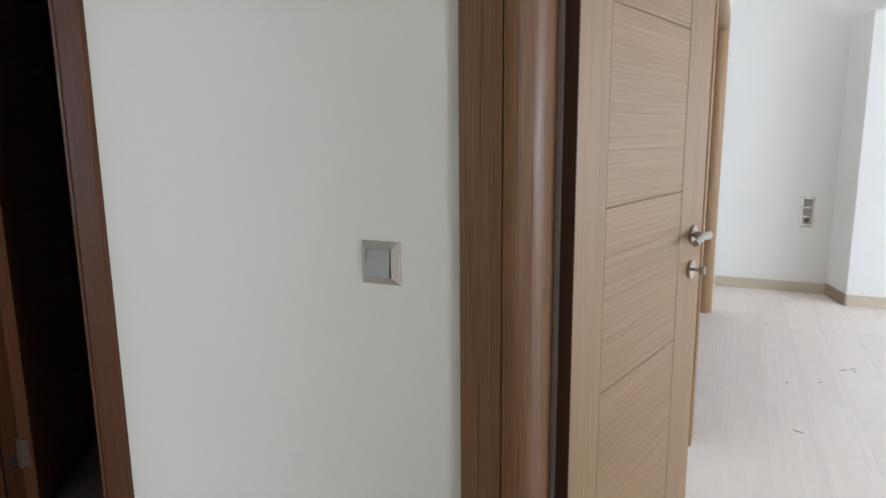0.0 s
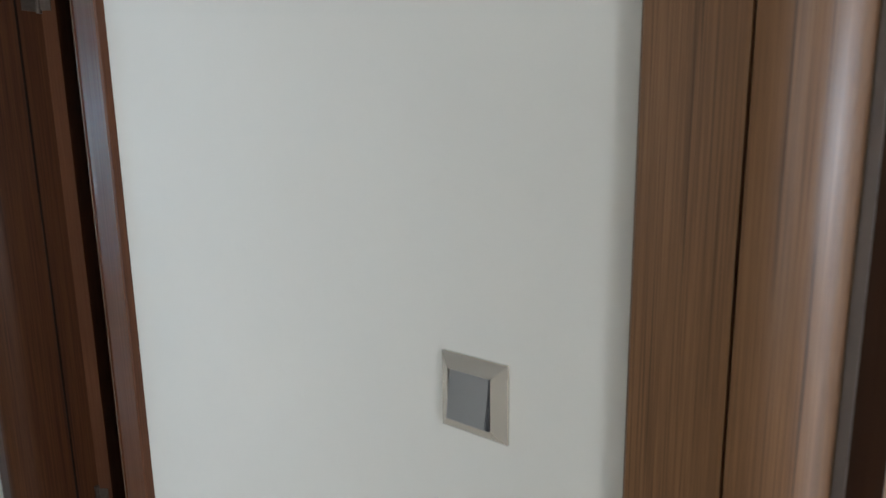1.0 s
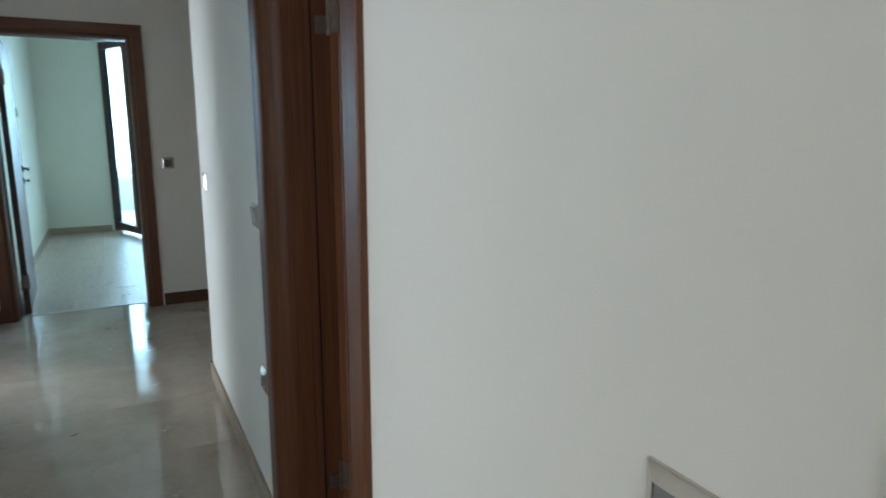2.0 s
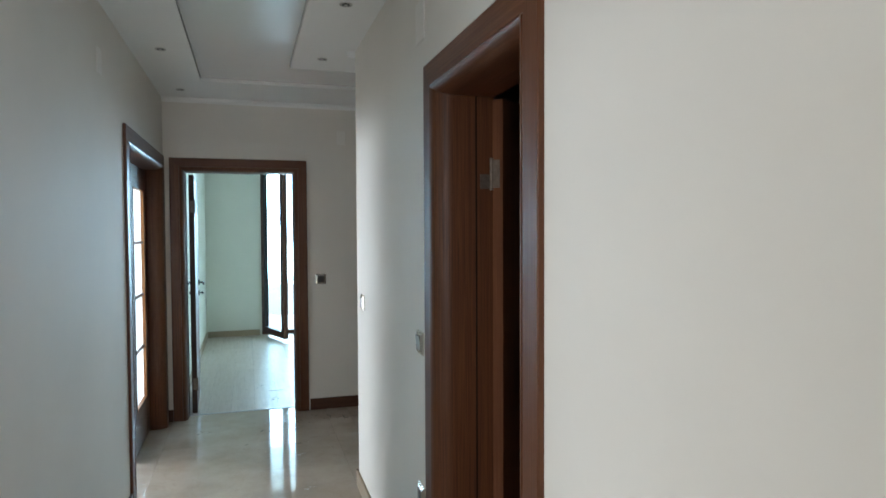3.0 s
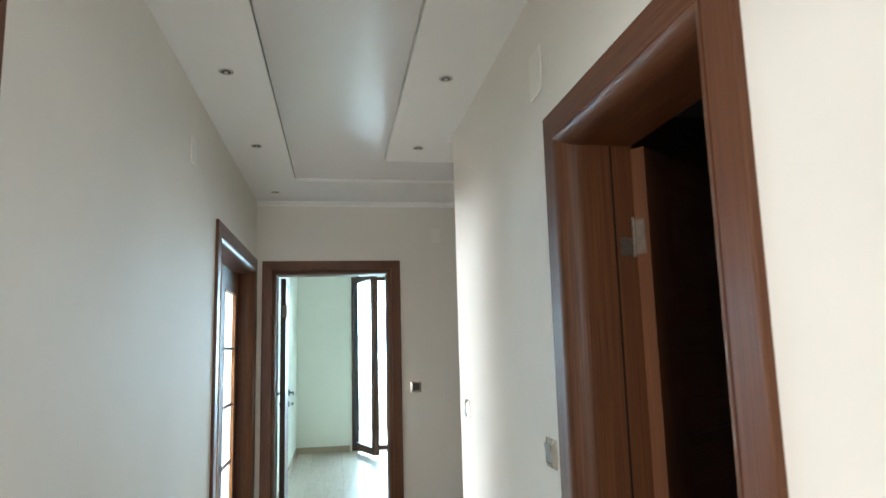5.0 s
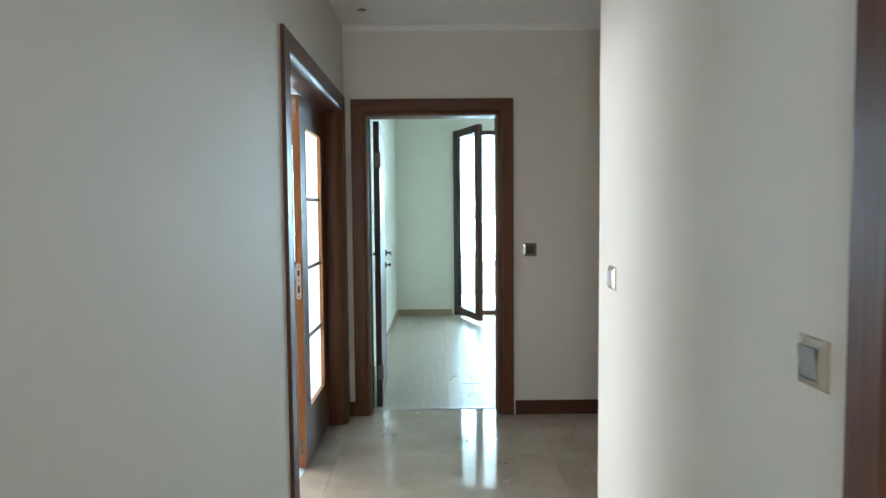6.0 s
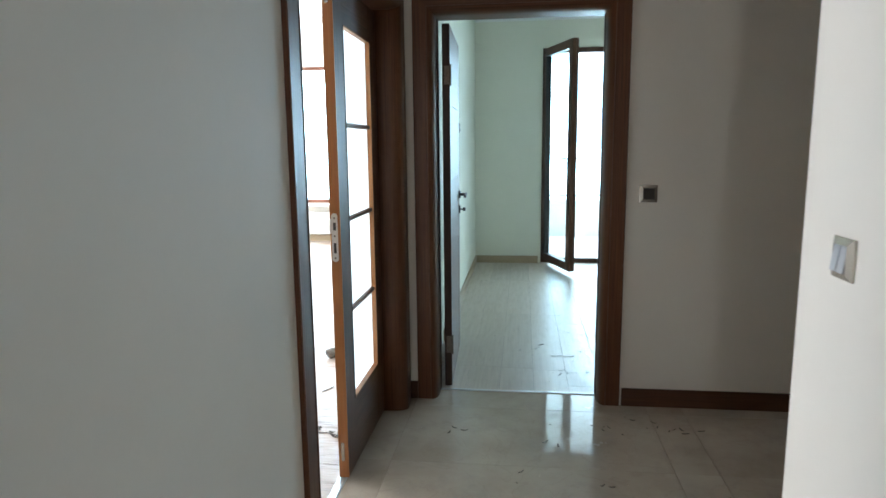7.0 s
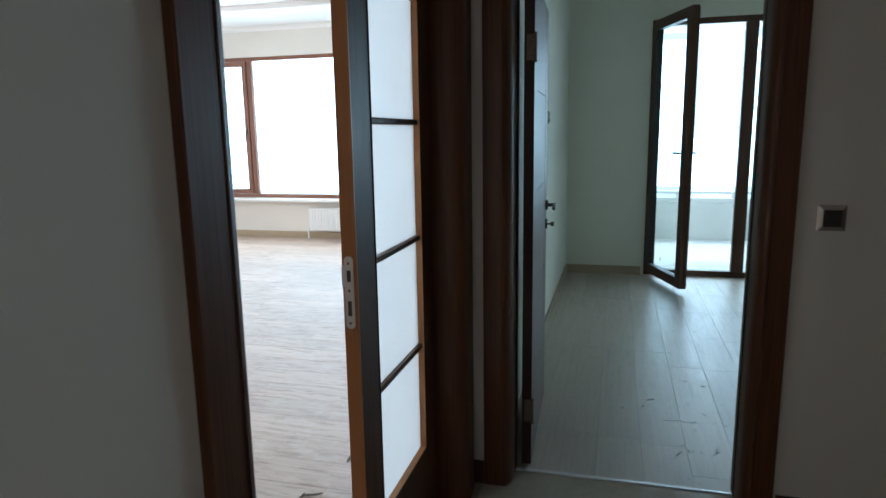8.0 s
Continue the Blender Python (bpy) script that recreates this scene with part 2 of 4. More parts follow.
CHROME = plain("brushed_nickel", (0.46, 0.44, 0.41), 0.18, 1.0, 0.12, 120)
BEZEL = plain("satin_nickel_ring", (0.60, 0.57, 0.52), 0.38, 0.85, 0.1, 90)
STEEL = plain("zinc_steel", (0.22, 0.175, 0.14), 0.5, 1.0, 0.2, 90)
CHAMPAGNE = plain("champagne_plastic", (0.68, 0.63, 0.55), 0.26, 0.72, 0.0, 150)
ROCKER = plain("satin_grey_plastic", (0.28, 0.275, 0.27), 0.32, 0.6, 0.0, 150)
# The same grey rocker, paled for its reflection of the bright window.
LIT_ROCKER = plain("rocker_window_reflection", (0.43, 0.44, 0.46), 0.35, 0.3, 0.0)
# The same grey rocker, blackened for its reflection of the dark hall.
SHADED_ROCKER = plain("rocker_dark_reflection", (0.035, 0.032, 0.03), 0.45, 0.0, 0.05)
# Nickel with shade in its colour, for backlit and unlit handles.
SHADED_NICKEL = plain("nickel_in_shade", (0.15, 0.145, 0.14), 0.28, 0.9, 0.1, 120)
DARK_PLASTIC = plain("dark_plastic", (0.05, 0.05, 0.05), 0.5)
RUBBER = plain("grey_rubber_seal", (0.03, 0.02, 0.015), 0.9)
RUBBER.node_tree.nodes["Principled BSDF"].inputs["Specular IOR Level"].default_value = 0.05
SEAL_PALE = plain("pale_grey_rubber_seal", (0.15, 0.12, 0.10), 0.5, 0, 0.08)
# The window foil once more, reddened and lightened for the daylight's glare.
WINDOW_IN_GLARE = wood("window_foil_in_glare", (0.27, 0.115, 0.07), (0.18, 0.075, 0.045), 2, 0.36, 120, lines=0.2)
WHITE_METAL = plain("white_enamel", (0.82, 0.82, 0.80), 0.3, 0, 0.04)
PLATE_WHITE = plain("white_plastic_cover", (0.80, 0.77, 0.71), 0.5, 0, 0.04)
ALU = plain("aluminium_strip", (0.60, 0.60, 0.60), 0.38, 1.0, 0.1, 80)
CONCRETE = paint("balcony_render", (0.72, 0.72, 0.70), 0.85, 0.08, 0.3)
GLASS = clear_glass()
FROST = frosted_glass()
SKY_GLOW, nt, b = base_material("white_sky")
b.inputs["Base Color"].default_value = (0, 0, 0, 1)
b.inputs["Emission Color"].default_value = (0.56, 0.83, 1.0, 1)
b.inputs["Emission Strength"].default_value = 5.8
SCRAP = plain("dry_glue_scrap", (0.16, 0.135, 0.11), 0.8, 0, 0.5, 30)
SCRAP_PALE = plain("pale_offcut", (0.62, 0.52, 0.38), 0.6, 0, 0.2, 40)


# ---- building helpers ----
def part(name, bm, material, parent=None, label="", smooth=False):
    bmesh.ops.recalc_face_normals(bm, faces=bm.faces)
    me = bpy.data.meshes.new(name)
    bm.to_mesh(me)
    bm.free()
    if smooth:
        for p in me.polygons:
            p.use_smooth = True
        me.set_sharp_from_angle(angle=radians(35))
    me.materials.append(material)
    ob = new(name, me)
    ob.parent = parent
    if label:
        tagged(ob, label)
    return ob


def thing(name, m, label, category, group="", kind=""):
    ob = new(name)
    ob.empty_display_size = 0.05
    ob.matrix_world = m
    return tagged(ob, label, category, group, kind)


def box(bm, x0, x1, y0, y1, z0, z1, bev=0.0, seg=1):
    m = Matrix.LocRotScale(((x0 + x1) / 2, (y0 + y1) / 2, (z0 + z1) / 2), None, (abs(x1 - x0), abs(y1 - y0), abs(z1 - z0)))
    g = bmesh.ops.create_cube(bm, size=1, matrix=m)
    if bev:
        es = list({e for v in g["verts"] for e in v.link_edges})
        bmesh.ops.bevel(bm, geom=es, offset=bev, segments=seg, profile=0.5, affect="EDGES")
    return bm


def one_box(*a, **k):
    return box(bmesh.new(), *a, **k)


def cyl(bm, a, b, r, n=20, r2=None):
    a, b = Vector(a), Vector(b)
    d = b - a
    m = Matrix.Translation((a + b) / 2) @ d.to_track_quat("Z", "Y").to_matrix().to_4x4()
    bmesh.ops.create_cone(bm, cap_ends=True, segments=n, radius1=r, radius2=r if r2 is None else r2, depth=d.length, matrix=m)
    return bm


def loft(rings, closed=True):
    """A skin over rings of points, with capped ends."""
    bm = bmesh.new()
    vs = [[bm.verts.new(p) for p in r] for r in rings]
    n = len(rings[0])
    for a, b in zip(vs, vs[1:]):
        for i in range(n if closed else n - 1):
            j = (i + 1) % n
            bm.faces.new((a[i], a[j], b[j], b[i]))
    if closed:
        bm.faces.new(vs[0][::-1])
        bm.faces.new(vs[-1])
    return bm


def wall(name, axis, f0, f1, a0, a1, z0, z1, holes=(), material=WALL, label="", piece="wall"):
    """A wall along an axis (0: x, 1: y), from a0 to a1, thick from f0 to f1, with holes (a0, a1, z0, z1)."""
    bm = bmesh.new()

    def block(p0, p1, q0, q1):
        if p1 - p0 > 1e-4 and q1 - q0 > 1e-4:
            if axis == 0:
                box(bm, p0, p1, f0, f1, q0, q1)
            else:
                box(bm, f0, f1, p0, p1, q0, q1)

    at = a0
    for h0, h1, b, t in sorted(holes):
        block(at, h0, z0, z1)
        block(h0, h1, z0, b)
        block(h0, h1, t, z1)
        at = h1
    block(at, a1, z0, z1)
    ob = part(name, bm, material)
    return tagged(ob, label or "smooth painted plaster wall, cream and slightly uneven", "wall", kind="structure")


# ---- the large structure ----
XL, XR, YE = -0.590, 0.66, 5.40      # corridor faces: left, right, end
CEILING = 2.57
TE = 0.17                            # thickness of the east wall
LIN = 0.022                          # lining thickness outside the clear opening
# clear openings: along the wall from, to, height
D0 = (0.55, 1.405, 1.985)
D1 = (-0.70, 0.094, 1.985)
D2 = (1.314, 1.983, 1.985)
D3 = (-0.436, 0.411, 1.995)
D4 = (3.850, 5.205, 1.985)
D5 = (2.45, 4.52, 1.985)


def hole(d):
    return (d[0] - LIN, d[1] + LIN, 0.0, d[2] + LIN)


wall("wall_west", 1, XL - 0.20, XL, -1.6, 5.40, 0, 2.95, [hole(D0), hole(D4)])
wall("wall_east", 1, XR, XR + TE, -1.6, 3.69, 0, 2.95, [hole(D1), hole(D2)])
wall("wall_north", 0, YE, YE + 0.16, XL - 0.2, 3.3, 0, 2.95, [hole(D3)])
# The opening in the south wall is added to let the fill lamp in.
wall("wall_south", 0, -1.76, -1.6, XL - 0.2, XR + TE, 0, 2.95, [(-0.56, -0.20, 0.7, 2.3)])
wall("wall_hall_south", 0, 3.53, 3.69, XR + TE, 3.3, 0, 2.95, material=HALL_BOUNCE_WALL, label="unseen side hall wall, beige to warm its bounced light")
wall("wall_hall_east", 1, 3.3, 3.46, 3.53, 5.56, 0, 2.95, material=HALL_BOUNCE_WALL, label="unseen side hall wall, beige to warm its bounced light")

# room with the balcony
wall("wall_balcony_room_west", 1, -0.63, -0.53, 5.56, 9.50, 0, 2.95, material=WALL_GREEN, label="pale green painted wall beside the open door")
wall("wall_balcony_room_east", 1, 2.6, 2.75, 5.56, 9.50, 0, 2.95, material=WALL_GREEN)
wall("wall_balcony_room_north", 0, 9.50, 9.70, -0.63, 2.75, 0, 2.95, [(0.22, 1.92, 0.0, 2.40)], WALL_GREEN, "pale green painted wall round the balcony door")
# living room
wall("wall_living_north", 0, 11.1, 11.3, -7.2, -0.6, 0, 3.0, [(-6.9, -1.9, 0.55, 2.46)], WALL, "cream wall below and above the wide window")
# The west opening is assumed, cut for the side lamp behind it.
wall("wall_living_west", 1, -7.35, -7.2, 2.0, 11.3, 0, 3.0, [(5.0, 9.5, 0.6, 2.4)])
wall("wall_living_south", 0, 1.9, 2.05, -7.2, XL - 0.2, 0, 3.0)
wall("wall_living_east", 1, -0.79, -0.63, 5.56, 11.1, 0, 3.0)
# unlit room: its lack of light is put into the dark wall colour
wall("wall_unlit_north", 0, 3.35, 3.53, XR + TE, 4.6, 0, 2.95, material=DARKENED_WALL)
wall("wall_unlit_east", 1, 4.6, 4.75, 0.75, 3.53, 0, 2.95, material=DARKENED_WALL)
wall("wall_unlit_south", 0, 0.62, 0.75, XR + TE, 4.75, 0, 2.95, material=DARKENED_WALL)
# bedroom
wall("wall_bedroom_north", 0, 0.125, 0.25, XR + TE, 2.3, 0, 2.95, material=WALL_WHITE)
wall("wall_bedroom_jog", 0, -0.10, 0.02, 2.3, 5.5, 0, 2.95, [hole(D5)], WALL_WHITE)
wall("wall_bedroom_jog_end", 1, 2.28, 2.30, -0.10, 0.125, 0, 2.95, material=WALL_WHITE)
wall("wall_bedroom_east", 1, 5.5, 5.65, -4.2, 0.2, 0, 2.95, material=WALL_WHITE)
STUB = [(5.51, -0.945), (5.15, -1.040), (5.15, -2.6), (5.51, -2.6)]
tagged(part("wall_bedroom_stub", loft([[(x, y, z) for x, y in STUB] for z in (0, 2.14)]), WALL_WHITE), "white boxed-in wall projecting into the bedroom", "wall", kind="structure")
wall("wall_bedroom_south", 0, -4.35, -4.2, 0.8, 5.65, 0, 2.95, [(1.9, 4.5, 0.6, 2.4)], WALL_WHITE)
wall("wall_bedroom_west", 1, XR, XR + TE, -4.2, -1.76, 0, 2.95, material=WALL_WHITE)
wall("wall_ensuite", 0, 0.5, 0.62, 2.3, 5.65, 0, 2.95, material=DARKENED_WALL)
# study across the corridor
wall("wall_study_north", 0, 1.75, 1.9, -4.4, XL - 0.2, 0, 2.95)
wall("wall_study_south", 0, -1.0, -0.85, -4.4, XL - 0.2, 0, 2.95)
wall("wall_study_west", 1, -4.55, -4.4, -1.0, 1.9, 0, 2.95, [(-0.6, 1.8, 0.6, 2.4)])


def slab(name, x0, x1, y0, y1, z0, z1, material, label, category):
    return tagged(part(name, one_box(x0, x1, y0, y1, z0, z1), material), label, category, kind="structure")


backdrop = part("backdrop", one_box(-90, 90, 45, 45.5, -9.1, 26), SKY_GLOW)
tagged(backdrop, "bright white overcast distance outside", "sky", kind="structure")
slab("ground", -2500, 2500, -2500, 2500, -9.3, -9.0, CONCRETE, "grey ground outside the flat", "ground")
for nm, r in (("living", (-7.2, -0.79, 2.05, 11.1)), ("balcony_room", (-0.53, 2.6, 5.56, 9.50)), ("bedroom", (0.8, 5.5, -4.2, 0.125))):
    slab("ceiling_" + nm, r[0] - 0.1, r[1] + 0.1, r[2] - 0.05, r[3] + 0.1, 2.85 if nm != "balcony_room" else 2.76, 3.02, CEIL, "white painted plaster ceiling", "ceiling")
slab("ceiling_unlit", 0.8, 4.75, 0.62, 3.53, 2.6, 2.8, CEIL, "plain ceiling of the unlit room", "ceiling")
slab("ceiling_study", -4.55, -0.79, -1.0, 1.9, 2.7, 2.9, CEIL, "plain white ceiling", "ceiling")
slab("ceiling_ensuite", 2.3, 5.65, 0.02, 0.62, 2.6, 2.8, CEIL, "plain white ceiling", "ceiling")
# These dark floors carry missing light in their colour, not dark tiles.
slab("floor_unlit", 0.66, 4.75, 0.62, 3.53, -0.2, -0.012, DARKENED_WALL, "floor of the unlit room, darkened in its colour", "floor")
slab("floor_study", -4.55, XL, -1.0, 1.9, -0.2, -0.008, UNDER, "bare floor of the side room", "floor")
slab("floor_ensuite", 2.3, 5.65, -0.02, 0.62, -0.2, -0.012, DARKENED_WALL, "plain floor, darkened in its colour", "floor")

# corridor ceiling: dropped border round an L-shaped recess
PX0, PX1, PY1, PY0 = -0.258, 0.322, 4.73, 4.20
bm = bmesh.new()
for r in ((XL, PX0, -1.6, YE), (PX0, 3.3, PY1, YE), (PX1, XR, -1.0, PY0), (PX0, XR, -1.6, -1.0), (XR, 3.3, 3.69, PY0), (2.9, 3.3, PY0, PY1)):
    box(bm, *r, CEILING, 2.75)
tagged(part("ceiling", bm, CEIL), "white dropped plasterboard ceiling border with a recess", "ceiling", kind="structure")
bm = bmesh.new()
g = 0.0035
box(bm, PX0 + g, PX1 - g, -1.0 + g, PY1 - g, 2.592, 2.60)
box(bm, PX1 - g, 2.9 - g, PY0 + g, PY1 - g, 2.592, 2.60)
tagged(part("ceiling_panel", bm, PANEL), "satin stretch ceiling panel set in a dark shadow gap", "ceiling panel", kind="structure")
# Black backing gives the gap round the panel its shade.
bm = bmesh.new()
box(bm, PX0 - 0.02, PX1 + 0.02, -1.02, PY1 + 0.02, 2.76, 2.80)
box(bm, PX1 + 0.02, 2.92, PY0 - 0.02, PY1 + 0.02, 2.76, 2.80)
tagged(part("ceiling_gap_backing", bm, BLACK_GAP), "black backing that darkens the gap round the stretch ceiling", "ceiling", kind="structure")

# Black strip drawn in place of the shadow line on the recess's left edge.
tagged(part("ceiling_shadow_strip", one_box(PX0, PX0 + 0.001, -1.0, PY1, 2.585, 2.592), BLACK_GAP), "thin black strip for the shadow line beside the stretch ceiling", "trim", kind="structure")


def cove(name, runs, z, size, material):
    """A concave plaster cornice; runs: (start, end, direction away from the wall)."""
    for a, b, out in runs:
        a, b, out = Vector((*a, 0)), Vector((*b, 0)), Vector((*out, 0))
        prof = [(0, -size), (0.006, -size)]
        for i in range(9):
            t = i / 8 * math.pi / 2
            prof.append((size - (size - 0.006) * math.cos(t), -(size - 0.006) * (1 - math.sin(t)) - 0.006))
        prof += [(size, 0.002), (0, 0.002)]
        rings = [[p + out * u + Vector((0, 0, z + v)) for u, v in prof] for p in (a, b)]
        tagged(part(name, loft(rings), material, smooth=True), "white concave plaster cornice", "cornice", kind="structure")


cove("trim_cornice", [((XL, YE), (3.3, YE), (0, -1)),
                      ((XR - 0.045, 3.69), (3.3, 3.69), (0, 1))], CEILING, 0.034, CEIL)
cove("trim_cornice", [((-0.53, 5.56), (-0.53, 9.50), (1, 0)), ((-0.53, 9.50), (2.6, 9.50), (0, -1))], 2.76, 0.07, CEIL)
cove("trim_cornice", [((-7.2, 11.1), (-0.79, 11.1), (0, -1))], 2.85, 0.06, CEIL)
# living room ceiling tray
bm = bmesh.new()
for r in ((-6.6, -1.4, 9.75, 9.95), (-6.6, -6.4, 4.0, 9.75), (-1.6, -1.4, 4.0, 9.75), (-6.6, -1.4, 3.8, 4.0)):
    box(bm, *r, 2.79, 2.852, 0.01)
tagged(part("ceiling_tray", bm, CEIL), "raised plaster frame on the living room ceiling", "ceiling moulding", kind="structure")
slab("ceiling_panel_living", -6.38, -1.62, 4.02, 9.73, 2.842, 2.849, PANEL, "grey satin stretch ceiling inside the plaster frame", "ceiling panel")


def skirting(runs, h, t, mat_x, mat_y, label):
    for x0, y0, x1, y1, ox, oy in runs:
        bm = one_box(min(x0, x1, x0 + ox * t), max(x0, x1, x0 + ox * t), min(y0, y1, y0 + oy * t), max(y0, y1, y0 + oy * t), 0.0, h)
        es = [e for e in bm.edges if all(abs(v.co.z - h) < 1e-5 for v in e.verts)]
        bmesh.ops.bevel(bm, geom=es, offset=0.004, segments=2, profile=0.5, affect="EDGES")
        tagged(part("baseboard", bm, mat_x if ox == 0 else mat_y), label, "skirting board", kind="structure")


skirting([(0.53, YE, 3.3, YE, 0, -1), (XR, 0.244, XR, 1.176, -1, 0), (XL, 1.542, XL, 3.72, 1, 0), (XL, -1.6, XL, 0.41, 1, 0),
          (XR - 0.013, 3.69, 3.3, 3.69, 0, 1), (XL, YE, -0.545, YE, 0, -1)], 0.095, 0.014, SKIRT_X, SKIRT_Y, "dark walnut skirting board along the corridor wall")
# The corridor's dark skirting where it is lit, its light put into tan.
skirting([(XR, 2.12, XR, 3.689, -1, 0)], 0.09, 0.014, SKIRT_TAN, SKIRT_TAN, "skirting board near the wall's corner, tan for the light on it")
skirting([(-0.53, 6.42, -0.53, 9.50, 1, 0), (-0.514, 9.50, 0.19, 9.50, 0, -1), (-7.2, 11.1, -0.79, 11.1, 0, -1)],
         0.085, 0.016, SKIRT_MID, SKIRT_MID, "oak skirting board along the room wall")

skirting([(4.65, -0.10, 5.5, -0.10, 0, -1), (5.5, -0.94, 5.5, -0.114, -1, 0), (5.15, -2.6, 5.15, -1.040, -1, 0)],
         0.085, 0.016, SKIRT_PALE, SKIRT_PALE, "pale oak skirting board along the bedroom wall")


# skirting on the slanted face of the boxed-in wall, darker than the boards beside it
a, b = Vector((5.51, -0.945, 0)), Vector((5.134, -1.044, 0))
out = Vector((-0.255, 0.967, 0)) * 0.016
bm = loft([[p, p + out, p + out + Vector((0, 0, 0.081)), p + out * 0.8 + Vector((0, 0, 0.085)), p + Vector((0, 0, 0.085))] for p in (a, b)])
tagged(part("baseboard", bm, SKIRT_TAN), "tan skirting board on the boxed-in wall, darker than its neighbours", "skirting board", kind="structure")


# ---- doors ----
def casing(door, origin, sdir, ndir, d, depth, flat, rnd, top_flat, top_rnd, back, mats, seal=None):
    """Moulded casing and lining round a clear opening d, on a wall face at origin; ndir points to the viewer's side."""
    o, S, N = Vector((*origin, 0)), Vector((*sdir, 0)), Vector((*ndir, 0))
    s0, s1, h = d

    def profile(f, r):
        t, rv = 0.016, 0.055
        p = [(f + r, 0.0), (f + r, t - 0.003), (f + r - 0.003, t), (r + 0.0016, t), (r + 0.0006, t - 0.005), (r - 0.0006, t - 0.005), (r - 0.0018, t + 0.002)]
        for i in range(1, 9):
            a = i / 8 * math.pi / 2
            p.append((r * (1 - math.sin(a)) if i < 8 else 0.0, t + 0.002 - (rv + t) * (1 - math.cos(a))))
        p += [(0.0, -depth - 0.016), (back, -depth - 0.016), (back, -depth), (LIN - 0.001, -depth), (LIN - 0.001, 0.0)]
        return p

    side, head = profile(flat, rnd), profile(top_flat, top_rnd)
    assert len(side) == len(head)

    def at(s, n, z):
        return o + S * s + N * n + Vector((0, 0, z))

    for base, sign in ((s0, -1), (s1, 1)):
        rings = [[at(base + sign * u, v, 0) for u, v in side], [at(base + sign * u, v, h + w) for (u, v), (w, _) in zip(side, head)]]
        part("side_casing", loft(rings), mats[0], door, smooth=True)
    rings = [[at(s0 - u, v, h + w) for (u, v), (w, _) in zip(side, head)], [at(s1 + u, v, h + w) for (u, v), (w, _) in zip(side, head)]]
    part("head_casing", loft(rings), mats[1], door, smooth=True)
    # rubber seal on the lining
    for base, sign in ((s0, 1), (s1, -1)):
        a, b = at(base + sign * 0.001, -depth + 0.052, 0.01), at(base + sign * (0.011 if seal else 0.004), -depth + (0.040 if seal else 0.046), h - 0.001)
        part("rubber_seal", one_box(min(a.x, b.x), max(a.x, b.x), min(a.y, b.y), max(a.y, b.y), a.z, b.z, 0.001, 2), seal or RUBBER, door)


def lever(leaf, x, y, z, out, toward, metal=CHROME):
    """A lever on a round rose, and a key rose with a turn below. out: side of the leaf (+1, -1) along y; toward: lever's direction along x."""
    bm = bmesh.new()
    cyl(bm, (x, y, z), (x, y + out * 0.009, z), 0.026, 28)
    cyl(bm, (x, y + out * 0.009, z), (x, y + out * 0.012, z), 0.026, 28, 0.022)
    cyl(bm, (x, y, z), (x, y + out * 0.046, z), 0.0095, 16)
    part("handle_rose", bm, metal, leaf, "metal rose of a lever handle", smooth=True)
    rings = []
    for i in range(11):
        t = i / 10
        px = x + toward * (-0.012 + 0.125 * t)
        pz = z + 0.004 * math.sin(t * math.pi) - 0.006 * t * t
        ry, rz = 0.0075 + 0.001 * t, 0.0115 - 0.003 * t
        rings.append([(px, y + out * 0.046 + ry * math.cos(a), pz + rz * math.sin(a)) for a in [k * math.tau / 12 for k in range(12)]])
    part("lever", loft(rings), metal, leaf, smooth=True)
    bm = bmesh.new()
    zk = z - 0.098
    cyl(bm, (x, y, zk), (x, y + out * 0.009, zk), 0.026, 28)
    cyl(bm, (x, y, zk), (x, y + out * 0.030, zk), 0.0045, 12)
    cyl(bm, (x - 0.004 * toward, y + out * 0.034, zk - 0.011), (x - 0.004 * toward, y + out * 0.034, zk + 0.011), 0.009, 14)
    part("key_rose", bm, metal, leaf, smooth=True)


def hinge(parent, x, y, z, flip=1):
    bm = bmesh.new()
    cyl(bm, (x, y, z - 0.05), (x, y, z + 0.05), 0.006, 14)
    for s in (-0.052, 0.052):
        cyl(bm, (x, y, z + s - 0.003), (x, y, z + s + 0.003), 0.0072, 14)
    part("hinge_barrel", bm, STEEL, parent, "steel hinge barrel", smooth=True)
    bm = one_box(x - 0.0015, x + 0.0005, y, y + flip * 0.034, z - 0.048, z + 0.048)
    for k in (-0.032, 0.0, 0.032):
        cyl(bm, (x - 0.002, y + flip * 0.022, z + k), (x + 0.001, y + flip * 0.022, z + k), 0.0035, 10)
    part("hinge_plate", bm, STEEL, parent)


